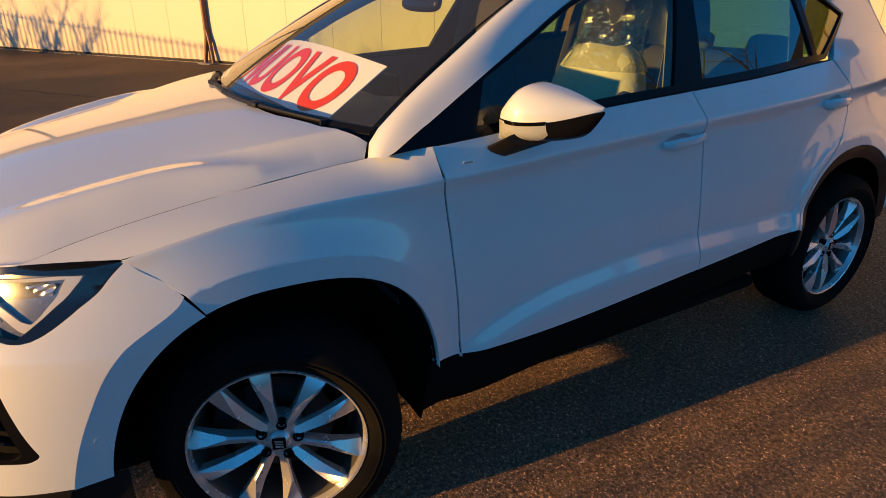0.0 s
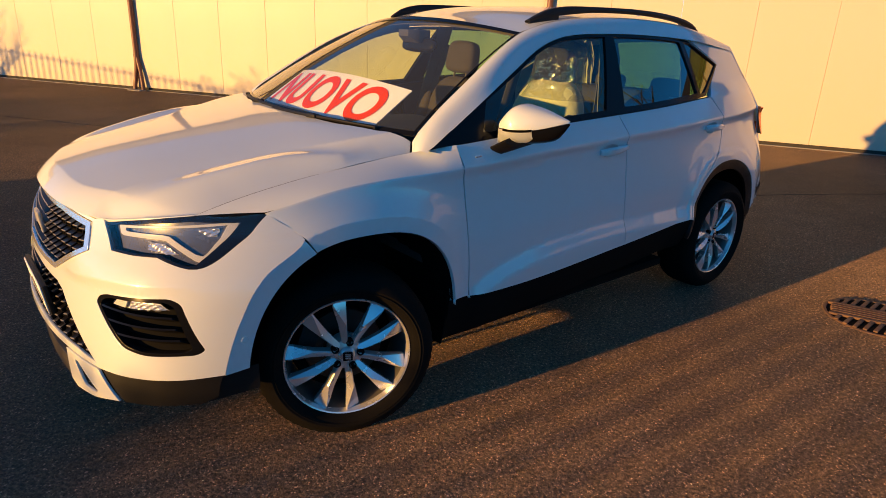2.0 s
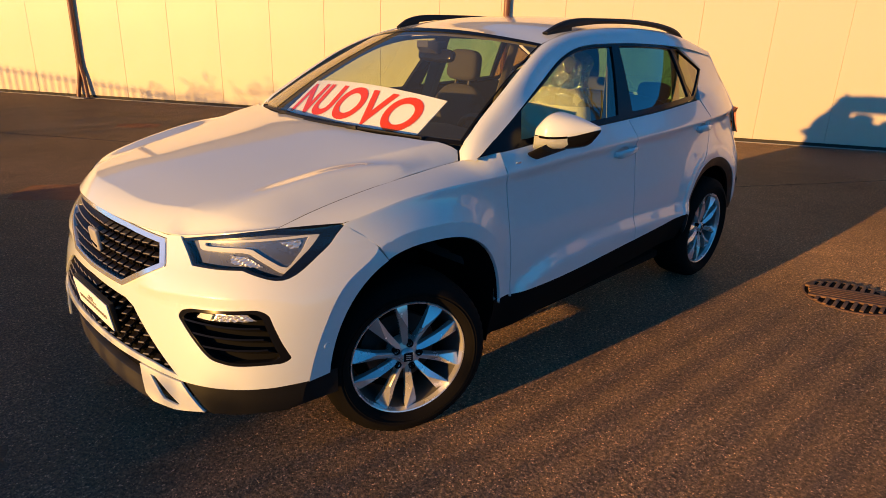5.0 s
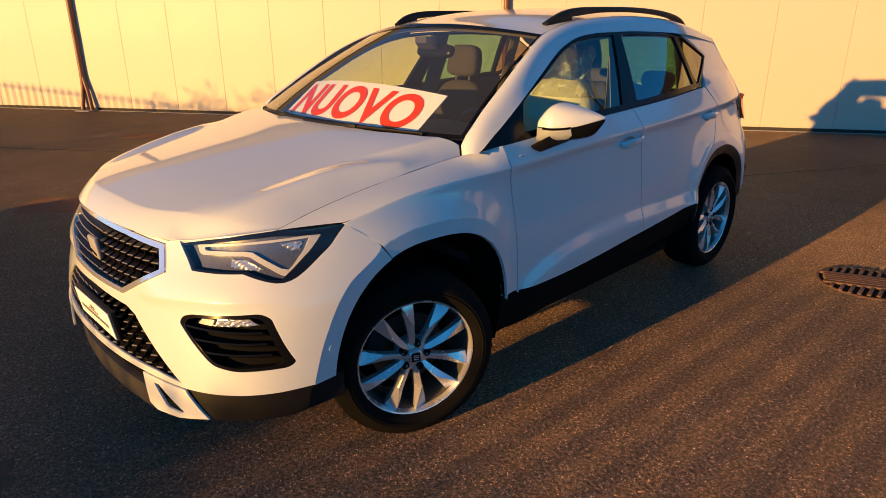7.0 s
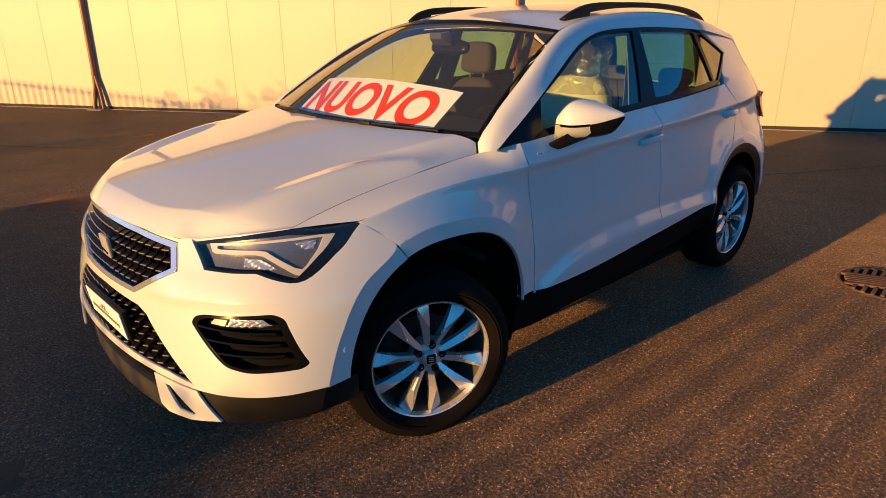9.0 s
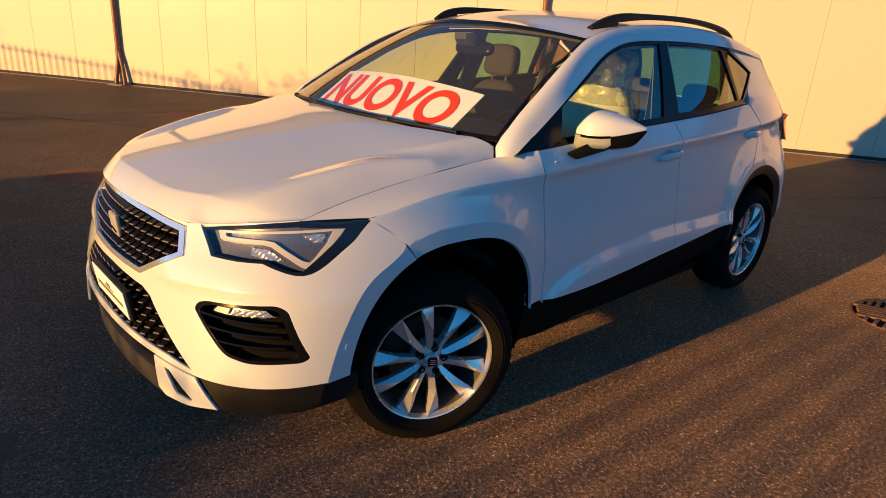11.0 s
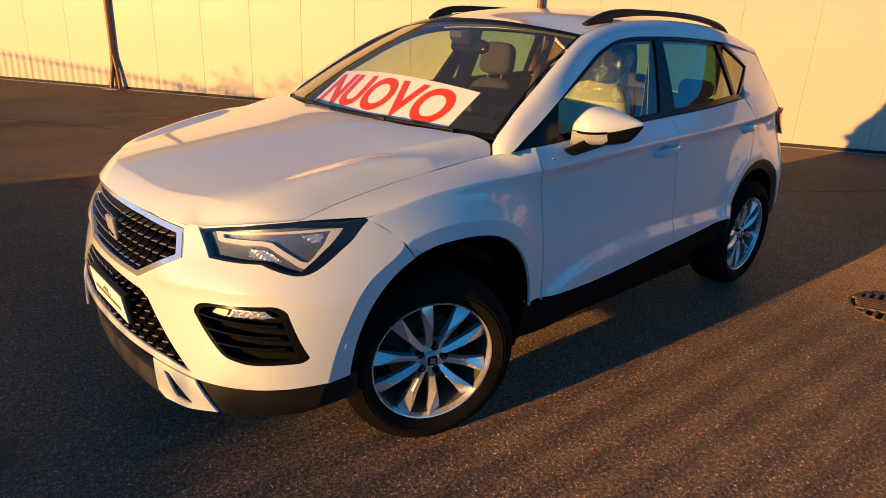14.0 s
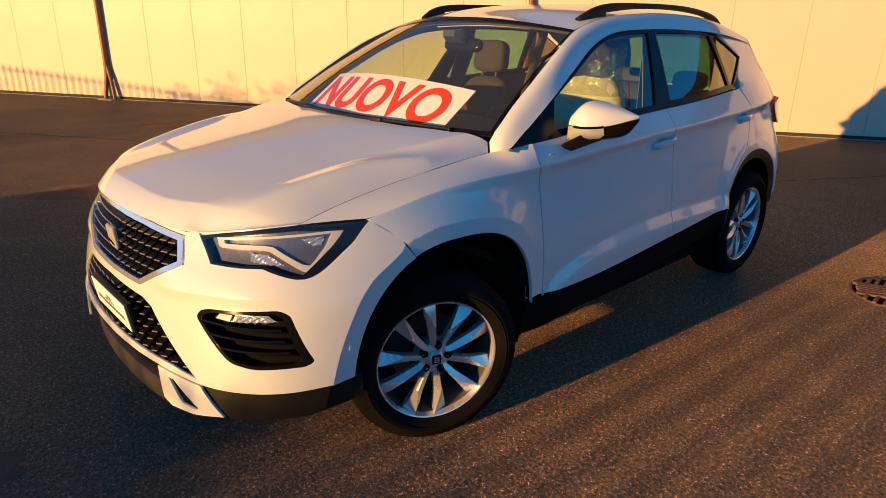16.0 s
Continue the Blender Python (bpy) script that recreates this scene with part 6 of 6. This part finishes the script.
def bare_tree(x, y, height, seed, label, spread=0.5, depth=5, low=0.3, thick=1.0):
    """A leafless tree: a tapered trunk, limbs and finer and finer twigs."""
    rnd = random.Random(seed)
    tree = tagged(new("tree"), label=label, category="tree", group="bare trees")
    tree.matrix_basis = pose(x, y, 0)
    trunk, crown = bmesh.new(), bmesh.new()

    def grow(bm, p, d, length, r, level):
        pts, rad = [p], [r]
        for k in range(4):
            d = (d + Vector((rnd.uniform(-1, 1), rnd.uniform(-1, 1), rnd.uniform(-0.3, 0.8))) * 0.16).normalized()
            p = p + d * length / 4
            pts.append(p)
            rad.append(r * (1 - 0.12 * (k + 1)))
        tube(bm, pts, rad, 7 if level < 2 else 4 if level < 4 else 3, caps=False)
        if level >= depth:
            return
        for k in range(3 if level else 6):
            t = rnd.uniform(low if level == 0 else 0.25, 1.0)
            i = min(3, int(t * 4))
            q = pts[i].lerp(pts[i + 1], t * 4 - i)
            side = Vector((rnd.uniform(-1, 1), rnd.uniform(-1, 1), rnd.uniform(0.0, 0.9))).normalized()
            grow(crown, q, (d * (1 - spread) + side * spread * 1.5).normalized(), length * rnd.uniform(0.5, 0.72), rad[i] * 0.55, level + 1)

    grow(trunk, Vector((0, 0, -0.05)), Vector((rnd.uniform(-0.1, 0.1), rnd.uniform(-0.1, 0.1), 1)), height * 0.5, height * 0.022 * thick, 0)
    part("trunk", trunk, BARK, tree)
    part("branches", crown, BARK, tree)
    return tree


bare_tree(-11.2, 15.3, 3.4, 3, "small bare shrub-like tree behind the railing", 0.45, 5, 0.1, 1.2)
bare_tree(-10.6, 17.2, 3.2, 21, "small bare shrub-like tree behind the railing", 0.45, 5, 0.1, 1.2)
bare_tree(-10.9, 16.2, 3.6, 4, "small bare shrub-like tree behind the railing", 0.45, 5, 0.1, 1.2)
LEAF = material("dull_green_leaf", (0.07, 0.08, 0.03), 0.6, stain=0.5, stain_size=3, dark=(0.06, 0.045, 0.02))


def shrub(x, y, r, height, seed, label, count=340):
    """A bush: stems and an uneven cloud of small leaves with gaps."""
    rnd = random.Random(seed)
    bush = tagged(new("shrub"), label=label, category="shrub", group="shrubs by the railing")
    bush.matrix_basis = pose(x, y, 0)
    bm = bmesh.new()
    for k in range(9):
        a = rnd.uniform(0, 2 * math.pi)
        tip = Vector((math.cos(a) * r * 0.7, math.sin(a) * r * 0.7, height * rnd.uniform(0.7, 0.95)))
        tube(bm, [(0.06 * math.cos(a), 0.06 * math.sin(a), -0.02), tip * 0.5 + Vector((0, 0, 0.1)), tip], [0.018, 0.012, 0.005], 5)
    part("stems", bm, BARK, bush)
    verts, faces = [], []
    while len(faces) < count:
        p = Vector((rnd.uniform(-1, 1), rnd.uniform(-1, 1), rnd.uniform(0, 1)))
        edge = 0.75 + 0.45 * noise.noise(Vector((p.x * 2 + seed, p.y * 2, p.z * 2.6)))
        if math.hypot(p.x, p.y) ** 2 + (2 * p.z - 0.95) ** 2 * 0.85 > edge or noise.noise(Vector((p.x * 5, p.y * 5 + seed, p.z * 6))) < -0.18:
            continue
        c = Vector((p.x * r, p.y * r, p.z * height))
        d = Vector((rnd.uniform(-1, 1), rnd.uniform(-1, 1), rnd.uniform(-0.5, 1))).normalized()
        e = d.orthogonal().normalized() * rnd.uniform(0.018, 0.032)
        d = d * rnd.uniform(0.04, 0.07)
        k = len(verts)
        verts += [c - d, c + e, c + d, c - e]
        faces.append((k, k + 1, k + 2, k + 3))
    link_mesh("leaves", verts, faces, LEAF, bush, flat=True)
    return bush


for i, (x, y, r, h) in enumerate(((-9.9, 8.1, 0.55, 1.85), (-9.6, 9.0, 0.75, 2.25), (-9.5, 10.0, 0.7, 2.1), (-9.4, 10.8, 0.5, 1.85))):
    shrub(x, y, r, h, 31 + i, "dull green bushy shrub behind the railing")
# unseen dense shrub added to darken the ground by the front bumper
shrub(-11.0, 0.55, 0.55, 1.42, 40, "low dense green shrub added behind the railing as a sun block", 1500)
bare_tree(11.6, -7.6, 8.5, 8, "tall bare winter tree across the yard", 0.5, 5)
bare_tree(10.0, -10.5, 9.0, 9, "tall bare winter tree across the yard", 0.5, 5)
bare_tree(2.0, -17.0, 8.0, 12, "tall bare winter tree across the yard", 0.5, 5)

hall = tagged(new("hall"), label="long low hall with pale wall and dark overhanging roof", category="building")
hall.matrix_basis = pose(27, -16, 0, 0, 0, 8)
bm = bmesh.new()
box(bm, (12, 26, 4.8), (6, 0, 2.4), bevel=0.02)
part("wall", bm, material("ochre_render", (0.55, 0.40, 0.24), 0.85, stain=0.3, stain_size=0.8, grain=0.2, grain_size=40), hall)
bm = bmesh.new()
box(bm, (14.5, 28, 1.8), (6, 0, 5.6), (0, -4, 0), 0.05)
part("roof", bm, material("grey_roof_sheet", (0.05, 0.045, 0.042), 0.6, stain=0.4, stain_size=1.0), hall)
for y in (-9, -3, 3, 9):
    bm = bmesh.new()
    box(bm, (0.12, 2.6, 3.2), (-0.03, y, 1.6), bevel=0.02)
    part("gate", bm, material("brown_gate", (0.12, 0.08, 0.06), 0.6, stain=0.4, stain_size=2), hall)
